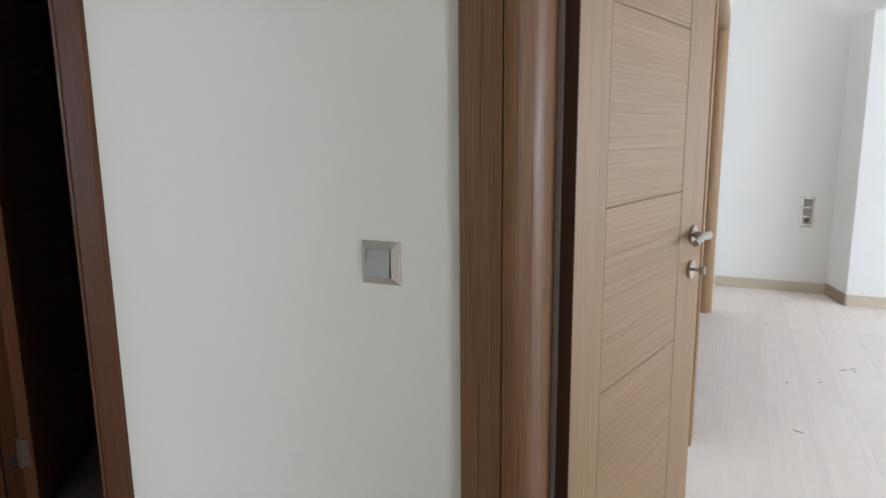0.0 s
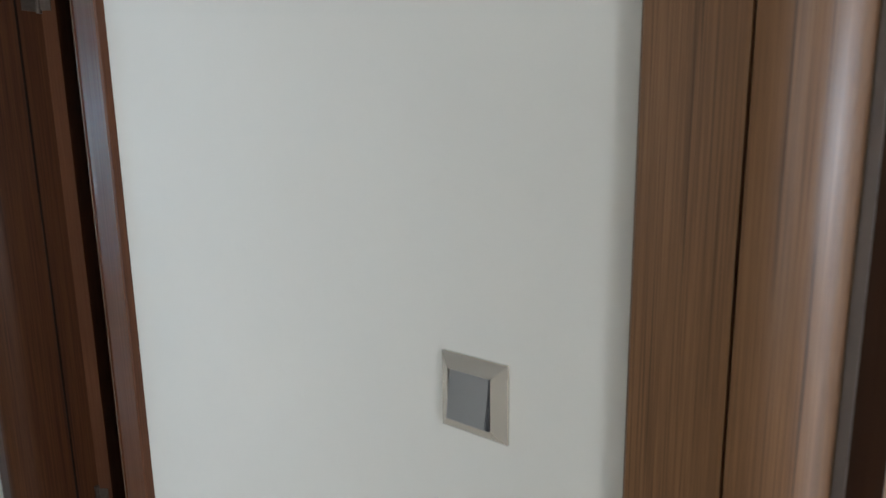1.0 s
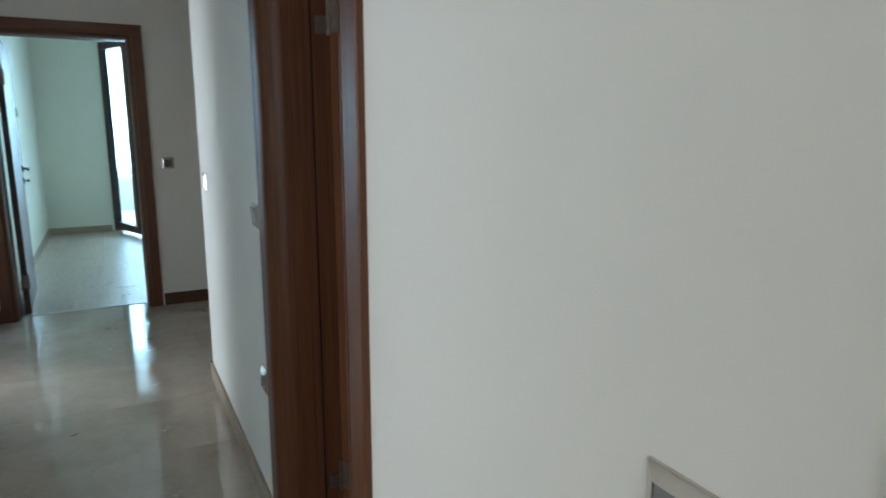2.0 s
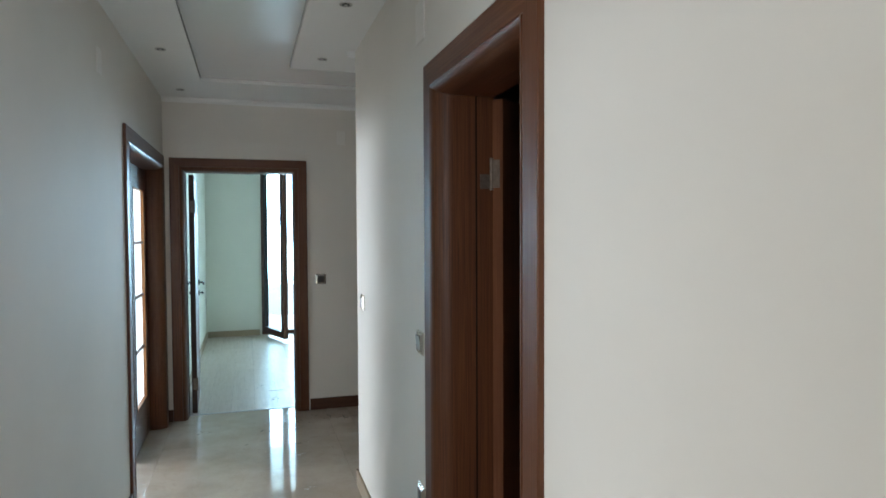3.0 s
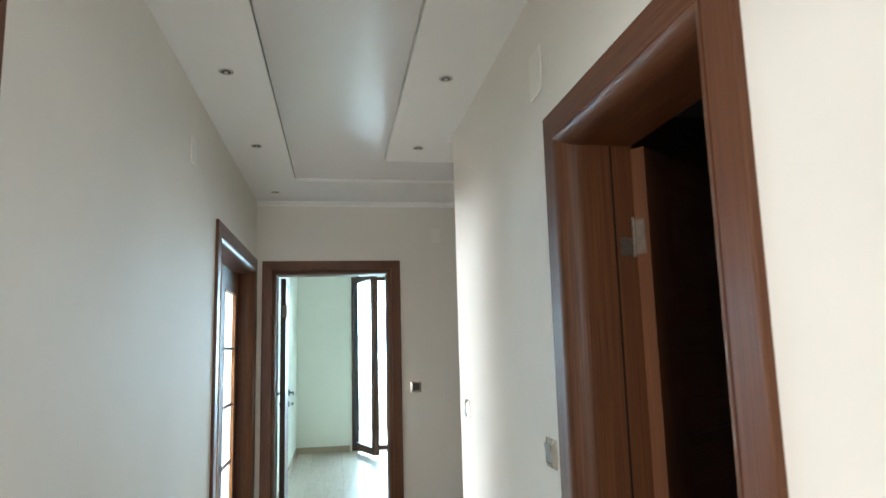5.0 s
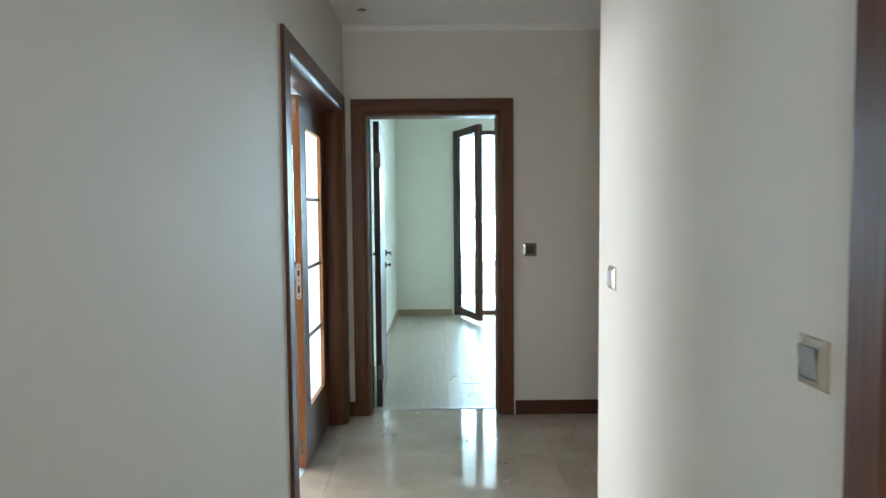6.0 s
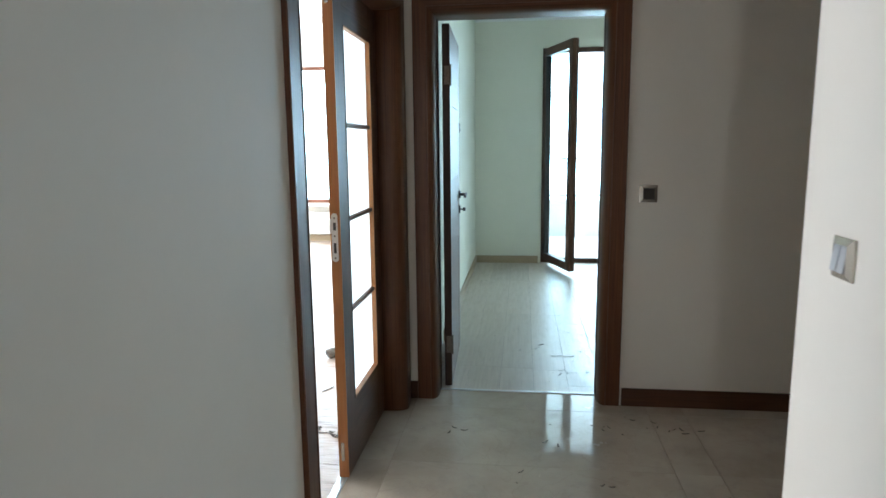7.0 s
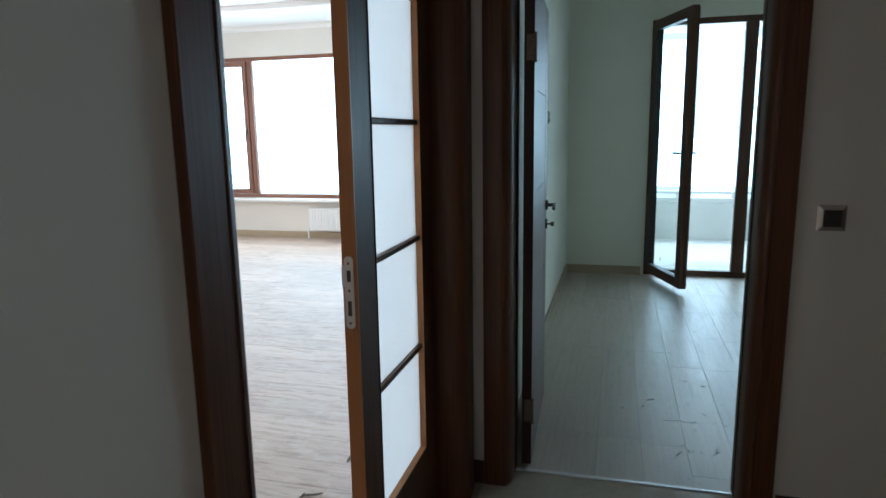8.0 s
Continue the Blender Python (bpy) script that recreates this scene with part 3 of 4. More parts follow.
def panel_leaf(door, m, width, height, mats, hand, left_stile=0.138, right_stile=0.150, handles=True, inset=0.052, edge=LIPPING, metal=CHROME):
    """A veneered leaf: hinge edge on x = 0, faces at y = -0.04 and 0, panels between grooves."""
    vert, cross = mats
    leaf = part("door_leaf", one_box(0.0005, width - 0.0005, -0.0365, -0.0035, 0.008, height - 0.0005), LIPPING, door)
    leaf.matrix_world = m
    g = 0.0008
    cuts = [0.006] + [z for z in (0.351, 0.757, 1.163, 1.569) if z < height - 0.2] + [height]
    for x0, x1 in ((0, left_stile - g), (width - right_stile + g, width)):
        part("stile", one_box(x0, x1, -0.04, 0, 0.006, height, 0.0015), vert, leaf)
    for a, b in zip(cuts, cuts[1:]):
        part("panel", one_box(left_stile, width - right_stile, -0.0395, -0.0005, a + (g if a > 0.01 else 0), b - (g if b < height else 0), 0.0012), cross, leaf)
    part("lipping", one_box(-0.0015, 0.0004, -0.0398, -0.0002, 0.007, height - 0.001), edge, leaf, "dark walnut lipping on the hinge edge")
    if handles:
        lever(leaf, width - inset, -0.04, 1.036, -1, -1, metal)
        lever(leaf, width - inset, 0.0, 1.036, 1, -1, metal)
    for z in (0.25, 1.72):
        hinge(leaf, -0.004, 0.004 if hand > 0 else -0.044, z, -hand)
    return leaf


def door(name, label):
    return thing(name, pose(0, 0, 0), label, "door", kind="structure")


SIDE = (0.083, 0.052, 0.085, 0.036)
e, n_, w_, s_ = (1, 0), (0, 1), (-1, 0), (0, -1)

d = door("door_1", "open oak-veneered bedroom door in a rounded walnut casing")
casing(d, (XR, 0), n_, w_, D1, TE, 0.083, 0.058, 0.085, 0.040, 0.08, (CASING_V, CASING_Y), SEAL_PALE)
panel_leaf(d, pose(0.790, 0.093, 0, 0, 0, -13.9), 0.798, 1.975, (OAK_V, OAK_X), 1, right_stile=0.19, inset=0.092)

d = door("door_2", "dark walnut door standing ajar to an unlit room")
casing(d, (XR, 0), n_, w_, D2, TE + 0.012, *SIDE, 0.08, (WOOD_V, WOOD_Y))
panel_leaf(d, pose(0.850, 1.970, 0, 0, 0, 36.0), 0.655, 1.972, (WOOD_V, WOOD_X), 1, edge=RED_EDGE, metal=SHADED_NICKEL)

for z in (0.25, 1.72):
    part("jamb_plate", one_box(0.808, 0.846, 1.9805, 1.9835, z - 0.05, z + 0.0), STEEL, d, "steel hinge plate on the lining")

d = door("door_3", "open walnut door to the room with the balcony")
casing(d, (0, YE), e, s_, D3, 0.16, 0.072, 0.036, 0.068, 0.037, 0.08, (WOOD_V, WOOD_X))
panel_leaf(d, pose(-0.418, 5.572, 0, 0, 0, 92.2), 0.80, 1.982, (WOOD_V, WOOD_Y), -1, metal=SHADED_NICKEL)

d = door("door_5", "closed oak door in a rounded casing beside the bedroom corner")
casing(d, (0, -0.10), e, s_, D5, 0.12, *SIDE, 0.05, (OAK_V, OAK_X))
leaf = part("door_leaf", one_box(D5[0] + 0.003, D5[1] - 0.003, -0.02, 0.018, 0.008, D5[2] - 0.003, 0.002), WOOD_V, d)

d = door("door_6", "open doorway to the side room in a rounded walnut casing")
casing(d, (XL, 0), n_, e, D0, 0.20, *SIDE, 0.08, (WOOD_V, WOOD_Y))

# glazed double door to the living room
d = door("door_4", "glazed walnut double door with one leaf closed")
casing(d, (XL, 0), n_, e, D4, 0.20, *SIDE, 0.08, (WOOD_V, WOOD_Y))
GX0, GX1, GY0, GY1, GH = -0.730, -0.690, 4.507, 5.201, 1.975
bars = [0.300, 0.680, 1.060, 1.440, 1.820]
bm = bmesh.new()
leaf = part("door_leaf", box(bm, GX0, GX1, GY0, GY0 + 0.006, 0.008, GH), EDGE, d, "orange-brown lipped edge of the glazed leaf")
for y0, y1 in ((GY0 + 0.006, GY0 + 0.132), (GY1 - 0.132, GY1)):
    part("stile", one_box(GX0 + 0.0005, GX1 - 0.0005, y0, y1, 0.008, GH, 0.0015), WOOD_V, leaf)
for z0, z1 in ((0.008, bars[0]), (bars[-1], GH)):
    part("rail", one_box(GX0 + 0.001, GX1 - 0.001, GY0 + 0.132, GY1 - 0.132, z0, z1, 0.001), WOOD_Y, leaf)
for z in bars[1:-1]:
    part("glazing_bar", one_box(GX0 + 0.006, GX1 - 0.004, GY0 + 0.132, GY1 - 0.132, z - 0.009, z + 0.009, 0.004, 2), WOOD_Y, leaf)
for a, b in zip(bars, bars[1:]):
    pane = part("pane", one_box(-0.7135, -0.7085, GY0 + 0.134, GY1 - 0.134, a + 0.004, b - 0.004), FROST, leaf, "frosted glass pane")
# Far, top and bottom beads carry the light on the reveal in orange.
for y0, y1, wood_of in ((GY0 + 0.131, GY0 + 0.1345, BLACK_GAP), (GY1 - 0.1345, GY1 - 0.131, EDGE)):
    part("glazing_bead", one_box(-0.7085, GX1 + 0.002, y0, y1, bars[0], bars[-1]), wood_of, leaf)
for z0, z1 in ((bars[0] - 0.001, bars[0] + 0.005), (bars[-1] - 0.005, bars[-1] + 0.001)):
    part("glazing_bead", one_box(-0.7085, GX1 + 0.002, GY0 + 0.1345, GY1 - 0.1345, z0, z1), EDGE, leaf)
# strike plate with two slots on the lipped edge
bm = bmesh.new()
prof = []
for i in range(17):
    a = math.pi * i / 16
    prof.append((0.0125 * math.cos(a), 0.083 + 0.0125 * math.sin(a)))
for i in range(17):
    a = math.pi + math.pi * i / 16
    prof.append((0.0125 * math.cos(a), -0.083 + 0.0125 * math.sin(a)))
rings = [[(-0.712 + u, GY0 - t, 1.006 + v) for u, v in prof] for t in (0.0, 0.0022)]
plate = part("strike_plate", loft(rings), WHITE_METAL, leaf, "white steel strike plate with two slots")
for z0, z1 in ((1.035, 1.065), (0.945, 0.985)):
    part("slot", one_box(-0.7175, -0.7065, GY0 - 0.0028, GY0, z0, z1, 0.0008), DARK_PLASTIC, plate)
part("lip", one_box(-0.7315, -0.7225, GY0 - 0.0022, GY0, 1.022, 1.078, 0.0008), WHITE_METAL, plate)
for z in (1.083, 1.012, 0.926):
    part("screw", cyl(bmesh.new(), (-0.712, GY0, z), (-0.712, GY0 - 0.0032, z), 0.0035, 10), STEEL, plate)
for z0, z1 in ((1.875, 1.955), (0.08, 0.16)):
    bolt = part("flush_bolt", one_box(-0.719, -0.705, GY0 - 0.0025, GY0, z0, z1, 0.003, 2), CHAMPAGNE, leaf, "pale metal flush bolt let into the edge")
# second leaf folded back inside the living room
leaf = part("door_leaf", one_box(-1.50, -0.81, 3.785, 3.791, 0.008, GH), EDGE, d)
for x0, x1 in ((-1.50, -1.368), (-0.942, -0.81)):
    part("stile", one_box(x0, x1, 3.791, 3.825, 0.008, GH, 0.0015), WOOD_V, leaf)
for z0, z1 in ((0.008, bars[0]), (bars[-1], GH)):
    part("rail", one_box(-1.368, -0.942, 3.792, 3.824, z0, z1, 0.001), WOOD_X, leaf)
for z in bars[1:-1]:
    part("glazing_bar", one_box(-1.368, -0.942, 3.795, 3.821, z - 0.009, z + 0.009, 0.004, 2), WOOD_X, leaf)
for a, b in zip(bars, bars[1:]):
    part("pane", one_box(-1.366, -0.944, 3.806, 3.811, a + 0.004, b - 0.004), FROST, leaf, "frosted glass pane")

# metal threshold strips
for x0, x1, y0, y1 in ((D3[0], D3[1], 5.522, 5.540), (-0.735, -0.700, D4[0], D4[1])):
    bm = one_box(x0, x1, y0, y1, -0.004, 0.006, 0.003, 2)
    tagged(part("trim_threshold", bm, ALU), "thin aluminium threshold strip between two floors", "threshold", kind="structure")


# ---- windows and balcony ----
def ring(x0, x1, y0, y1, z0, z1, w, material, parent, name, label=""):
    """A mitred rectangular frame in the x-z plane."""
    outer = [(x0, z0), (x1, z0), (x1, z1), (x0, z1)]
    inner = [(x0 + w, z0 + w), (x1 - w, z0 + w), (x1 - w, z1 - w), (x0 + w, z1 - w)]
    bm = bmesh.new()
    vo = [[bm.verts.new((x, y, z)) for x, z in outer] for y in (y0, y1)]
    vi = [[bm.verts.new((x, y, z)) for x, z in inner] for y in (y0, y1)]
    for i in range(4):
        j = (i + 1) % 4
        bm.faces.new((vo[0][i], vo[0][j], vi[0][j], vi[0][i]))
        bm.faces.new((vo[1][i], vo[1][j], vi[1][j], vi[1][i]))
        bm.faces.new((vo[0][i], vo[0][j], vo[1][j], vo[1][i]))
        bm.faces.new((vi[0][i], vi[0][j], vi[1][j], vi[1][i]))
    bmesh.ops.bevel(bm, geom=[e for e in bm.edges if e.calc_length() > 0.1], offset=0.004, segments=2, profile=0.5, affect="EDGES")
    return part(name, bm, material, parent, label)


def pane(x0, x1, y, z0, z1, parent):
    ob = part("pane", one_box(x0, x1, y - 0.003, y + 0.003, z0, z1), GLASS, parent)
    ob.visible_shadow = False
    return ob


win = thing("window_1", pose(0, 0, 0), "wide brown-framed living room window full of white daylight", "window", kind="structure")
ring(-6.9, -1.9, 11.12, 11.19, 0.55, 2.46, 0.05, WINDOW_IN_GLARE, win, "window_frame")
for x in (-4.97,):
    part("mullion", one_box(x - 0.035, x + 0.035, 11.121, 11.189, 0.60, 2.41, 0.004, 2), WINDOW_IN_GLARE, win)
sash = ring(-5.86, -5.01, 11.10, 11.165, 0.605, 2.405, 0.065, WINDOW_IN_GLARE, win, "sash", "brown opening sash with a handle")
pane(-5.795, -5.075, 11.13, 0.67, 2.34, sash)
bm = one_box(-5.052, -5.030, 11.085, 11.10, 1.42, 1.50, 0.003)
box(bm, -5.048, -5.034, 11.055, 11.085, 1.45, 1.47, 0.003)
box(bm, -5.049, -5.033, 11.05, 11.062, 1.34, 1.47, 0.004)
part("window_handle", bm, DARK_PLASTIC, sash)
part("mullion", one_box(-5.93, -5.86, 11.121, 11.189, 0.60, 2.41, 0.004, 2), WINDOW_IN_GLARE, win)
for x0, x1 in ((-6.85, -5.93), (-4.935, -1.95)):
    pane(x0, x1, 11.155, 0.60, 2.41, win)
part("window_sill", one_box(-7.0, -1.8, 10.97, 11.115, 0.505, 0.545, 0.008, 2), WHITE_METAL, win, "white window sill board")

bw = thing("window_2", pose(0, 0, 0), "dark brown balcony door frame with its glazed leaf swung open inward", "balcony door", kind="structure")
ring(0.22, 1.92, 9.54, 9.61, 0.0, 2.40, 0.055, FRAME, bw, "window_frame")
part("mullion", one_box(1.020, 1.130, 9.541, 9.609, 0.055, 2.345, 0.004, 2), FRAME, bw)
pane(1.130, 1.865, 9.575, 0.055, 2.345, bw)
LEAF_TURN = -71.0
m = pose(0.258, 9.520, 0, 0, 0, LEAF_TURN)
leaf = ring(0, 0.79, -0.032, 0.032, 0.045, 2.385, 0.085, FRAME, bw, "balcony_leaf", "open balcony door leaf with clear glass")
leaf.matrix_world = m
pane(0.082, 0.708, 0.0, 0.127, 2.303, leaf)
ring(0.080, 0.710, -0.034, 0.034, 0.125, 2.305, 0.007, DARK_PLASTIC, leaf, "gasket")
part("rebate_lip", one_box(0.786, 0.800, 0.008, 0.030, 0.06, 2.37), FRAME, leaf)
for out in (-1, 1):
    bm = one_box(0.735, 0.763, out * 0.032, out * 0.040, 1.11, 1.25, 0.004, 2)
    box(bm, 0.742, 0.756, out * 0.038, out * 0.075, 1.20, 1.214, 0.003)
    box(bm, 0.632, 0.758, out * 0.066, out * 0.080, 1.198, 1.216, 0.005, 2)
    box(bm, 0.741, 0.757, out * 0.040, out * 0.052, 1.105, 1.135, 0.003)
    part("leaf_handle", bm, DARK_PLASTIC, leaf, "dark lever handle of the balcony leaf")
for z in (0.35, 1.2, 2.05):
    part("hinge", cyl(bmesh.new(), (-0.006, 0.036, z - 0.05), (-0.006, 0.036, z + 0.05), 0.010, 14), DARK_PLASTIC, leaf, smooth=True)
part("sticker", one_box(0.30, 0.318, -0.0045, -0.0035, 0.20, 0.235), DARK_PLASTIC, leaf)
part("sticker", one_box(0.42, 0.428, -0.0045, -0.0035, 2.02, 2.045), DARK_PLASTIC, leaf)

slab("balcony_floor", -1.4, 3.4, 9.70, 12.1, -0.2, -0.02, CONCRETE, "pale balcony floor", "balcony floor")
slab("balcony_roof", -1.4, 3.4, 9.70, 12.1, 2.62, 2.85, CEIL, "white soffit of the balcony above", "soffit")
slab("balcony_parapet", -1.4, 3.4, 11.9, 12.1, -0.2, 0.46, CONCRETE, "low white balcony parapet", "parapet")
rail = thing("balcony_rail", pose(0, 0, 0), "white sliding-glass track and posts on the balcony parapet", "balustrade")
part("track", one_box(-1.4, 3.4, 11.93, 12.07, 0.46, 0.52, 0.006, 2), WHITE_METAL, rail)
part("track", one_box(-1.4, 3.4, 11.95, 12.05, 0.575, 0.61, 0.006, 2), WHITE_METAL, rail)
for x in (-1.0, 0.2, 0.72, 1.4, 2.6):
    part("post", one_box(x - 0.02, x + 0.02, 11.97, 12.03, 0.52, 0.575), WHITE_METAL, rail)

# Assumed glass panels, added so their top edge draws a line outside.
for x0, x1 in ((-1.38, -0.02), (0.0, 1.38), (1.40, 2.78)):
    sheet = part("glass_panel", one_box(x0, x1, 11.994, 12.006, 0.60, 1.285), GLASS, rail, "assumed clear balcony glass panel")
    sheet.visible_shadow = False
# panel radiator under the living room window
rad = thing("radiator", pose(-4.1, 11.0, 0.12), "white ribbed panel radiator fixed below the window", "radiator")
body = part("body", one_box(0, 1.8, -0.03, 0.03, 0.0, 0.30, 0.006, 2), WHITE_METAL, rad)
for i in range(40):
    x = 0.045 + i * 0.0435
    part("rib", one_box(x - 0.012, x + 0.012, -0.038, -0.029, 0.02, 0.28, 0.003), WHITE_METAL, body)
part("top_grille", one_box(0.0, 1.8, -0.032, 0.05, 0.30, 0.306), WHITE_METAL, rad)
bm = cyl(bmesh.new(), (-0.03, 0.0, 0.05), (0.0, 0.0, 0.05), 0.012)
cyl(bm, (-0.035, 0.0, -0.12), (-0.035, 0.0, 0.06), 0.010)
part("pipe", bm, WHITE_METAL, rad, smooth=True)
for x in (0.4, 1.4):
    part("bracket", one_box(x - 0.02, x + 0.02, 0.03, 0.098, 0.05, 0.25), WHITE_METAL, rad)


# ---- switches, sockets, covers, lamps ----
def plate_frame(parent, x0, x1, z0, z1, t=0.0125, b=0.015):
    """A bevelled frame, its front on -y, with an open middle."""
    o = [(x0, z0), (x1, z0), (x1, z1), (x0, z1)]
    mid = [(x0 + 0.002, z0 + 0.002), (x1 - 0.002, z0 + 0.002), (x1 - 0.002, z1 - 0.002), (x0 + 0.002, z1 - 0.002)]
    i = [(x0 + b, z0 + b), (x1 - b, z0 + b), (x1 - b, z1 - b), (x0 + b, z1 - b)]
    rings = [[(x, 0, z) for x, z in o], [(x, -0.0035, z) for x, z in o], [(x, -0.005, z) for x, z in mid], [(x, -t, z) for x, z in i], [(x, -0.003, z) for x, z in i]]
    bm = bmesh.new()
    vs = [[bm.verts.new(p) for p in r] for r in rings]
    for a, c in zip(vs, vs[1:]):
        for k in range(4):
            bm.faces.new((a[k], a[(k + 1) % 4], c[(k + 1) % 4], c[k]))
    bm.faces.new(vs[-1])
    bm.faces.new(vs[0][::-1])
    return part("frame", bm, CHAMPAGNE, parent)


def rocker(parent, x0, x1, z0, z1, tilt, cap=ROCKER):
    d0, d1 = (0.0165, 0.0095) if tilt > 0 else (0.0095, 0.0165)
    back = [(x0, -0.003, z0), (x1, -0.003, z0), (x1, -0.003, z1), (x0, -0.003, z1)]
    face = [(x0, -d0 + 0.001, z0), (x1, -d0 + 0.001, z0), (x1, -d1 + 0.001, z1), (x0, -d1 + 0.001, z1)]
    # Dark body puts the shadow on the rocker's side and gap into colour.
    body = part("rocker_body", loft([back, face]), DARK_PLASTIC, parent)
    face = [(x, y, z + (0.0008 if z == z0 else -0.0008)) for x, y, z in face]
    face = [(x + 0.0008 if x == x0 else x - (0.0035 if x1 - x0 > 0.03 else 0.001), y, z) for x, y, z in face]
    front = [(x, y - 0.0015, z) for x, y, z in face]
    part("rocker", loft([face, front]), cap, body, "grey satin rocker")


def switch(m, label, size=0.086, double=False, tilt=1, cap=ROCKER):
    t = thing("light_switch", m, label, "switch")
    h = size / 2
    plate_frame(t, -h, h, -h, h)
    i = h - 0.0155
    if double:
        rocker(t, -i, -0.001, -i, i, tilt, cap)
        rocker(t, 0.001, i, -i, i, tilt, cap)
    else:
        rocker(t, -i, i, -i, i, tilt, cap)
    return t


def socket_insert(t, z):
    bm = bmesh.new()
    cyl(bm, (0, -0.003, z), (0, -0.0105, z), 0.027, 32)
    cup = part("socket_cup", bm, ROCKER, t, smooth=True)
    bm = cyl(bmesh.new(), (0, -0.0100, z), (0, -0.0112, z), 0.020, 28)
    part("socket_well", bm, DARK_PLASTIC, cup, smooth=True)
    for x in (-0.0095, 0.0095):
        part("pin_hole", cyl(bmesh.new(), (x, -0.011, z), (x, -0.0118, z), 0.003, 10), STEEL, cup)


EAST, NORTH = -90, 0     # turn of a plate on the corridor's right and end walls
switch(pose(XR - 0.0005, 0.407, 1.070, 0, 0, EAST), "champagne-framed single light switch between two doors")
switch(pose(XR - 0.0005, 2.222, 1.108, 0, 0, EAST), "champagne-framed light switch beside the walnut casing", tilt=-1)
switch(pose(XR - 0.0005, 3.485, 1.120, 0, 0, EAST), "champagne-framed double light switch near the wall's corner", double=True, cap=LIT_ROCKER)
switch(pose(0.628, YE - 0.0005, 1.108, 0, 0, NORTH), "dark-looking champagne light switch on the shaded end wall", cap=SHADED_ROCKER)
s = thing("wall_socket", pose(XR - 0.0005, 2.215, 0.530, 0, 0, EAST), "champagne-framed wall socket low beside the casing", "socket")
plate_frame(s, -0.043, 0.043, -0.043, 0.043)
socket_insert(s, 0)
s = thing("switch_panel", pose(5.4995, -0.764, 0.665, 0, 0, EAST), "upright three-gang champagne panel with a socket", "socket")
plate_frame(s, -0.047, 0.047, -0.124, 0.124)
for z in (0.071, 0.0):
    rocker(s, -0.027, 0.027, z - 0.027, z + 0.027, 1)
socket_insert(s, -0.071)
switch(pose(-0.5295, 7.55, 1.50, 0, 0, 90), "small switch on the pale green wall behind the door")
s = thing("wall_socket", pose(-0.5295, 7.35, 0.62, 0, 0, 90), "small socket on the pale green wall", "socket")
plate_frame(s, -0.043, 0.043, -0.043, 0.043)
socket_insert(s, 0)


def cover(m, w, h, label):
    t = thing("junction_cover", m, label, "cover plate")
    plate = part("plate", one_box(-w / 2, w / 2, -0.006, 0, -h / 2, h / 2, 0.003, 2), PLATE_WHITE, t)
    for z in (-h / 2 + 0.012, h / 2 - 0.012):
        part("screw", cyl(bmesh.new(), (0, -0.0055, z), (0, -0.0075, z), 0.0035, 10), PLATE_WHITE, plate)
    return t


cover(pose(XR - 0.0005, 2.20, 2.29, 0, 0, EAST), 0.115, 0.15, "blank off-white junction cover above the casing")
cover(pose(XL + 0.0005, 3.15, 2.295, 0, 0, 90), 0.09, 0.115, "blank off-white junction cover near the cornice")
cover(pose(0.81, YE - 0.0005, 2.30, 0, 0, NORTH), 0.075, 0.12, "blank cream junction cover high on the end wall")


def spot(x, y):
    t = thing("ceiling_spotlight", pose(x, y, CEILING), "unlit nickel recessed spotlight in the plaster ceiling", "spotlight", "corridor spotlights")
    rings = []
    for r, z in ((0.031, 0.0), (0.0305, -0.0025), (0.027, -0.004), (0.023, -0.0025), (0.0215, 0.003)):
        rings.append([(r * math.cos(k * math.tau / 28), r * math.sin(k * math.tau / 28), z) for k in range(28)])
    bezel = part("bezel", loft(rings), BEZEL, t, smooth=True)
    bowl = part("reflector", cyl(bmesh.new(), (0, 0, -0.0035), (0, 0, 0.002), 0.020, 24, 0.015), DARK_PLASTIC, t, "dark reflector bowl", smooth=True)
    part("lamp_capsule", cyl(bmesh.new(), (0, 0, -0.0065), (0, 0, 0.001), 0.0085, 16), BEZEL, bowl, smooth=True)
    for s in (-1, 1):
        part("clip", cyl(bmesh.new(), (s * 0.021, 0, -0.0035), (s * 0.026, 0, -0.0035), 0.0017, 8), STEEL, bezel)
    return t


first = spot(-0.422, 1.905)
for x, y in ((-0.422, 2.93), (-0.422, 3.94), (-0.422, 5.06), (0.492, 1.88), (0.492, 2.91), (0.494, 3.91)):
    copy_thing(first, pose(x, y, CEILING))

# ---- scraps on the floors ----
rng = random.Random(7)


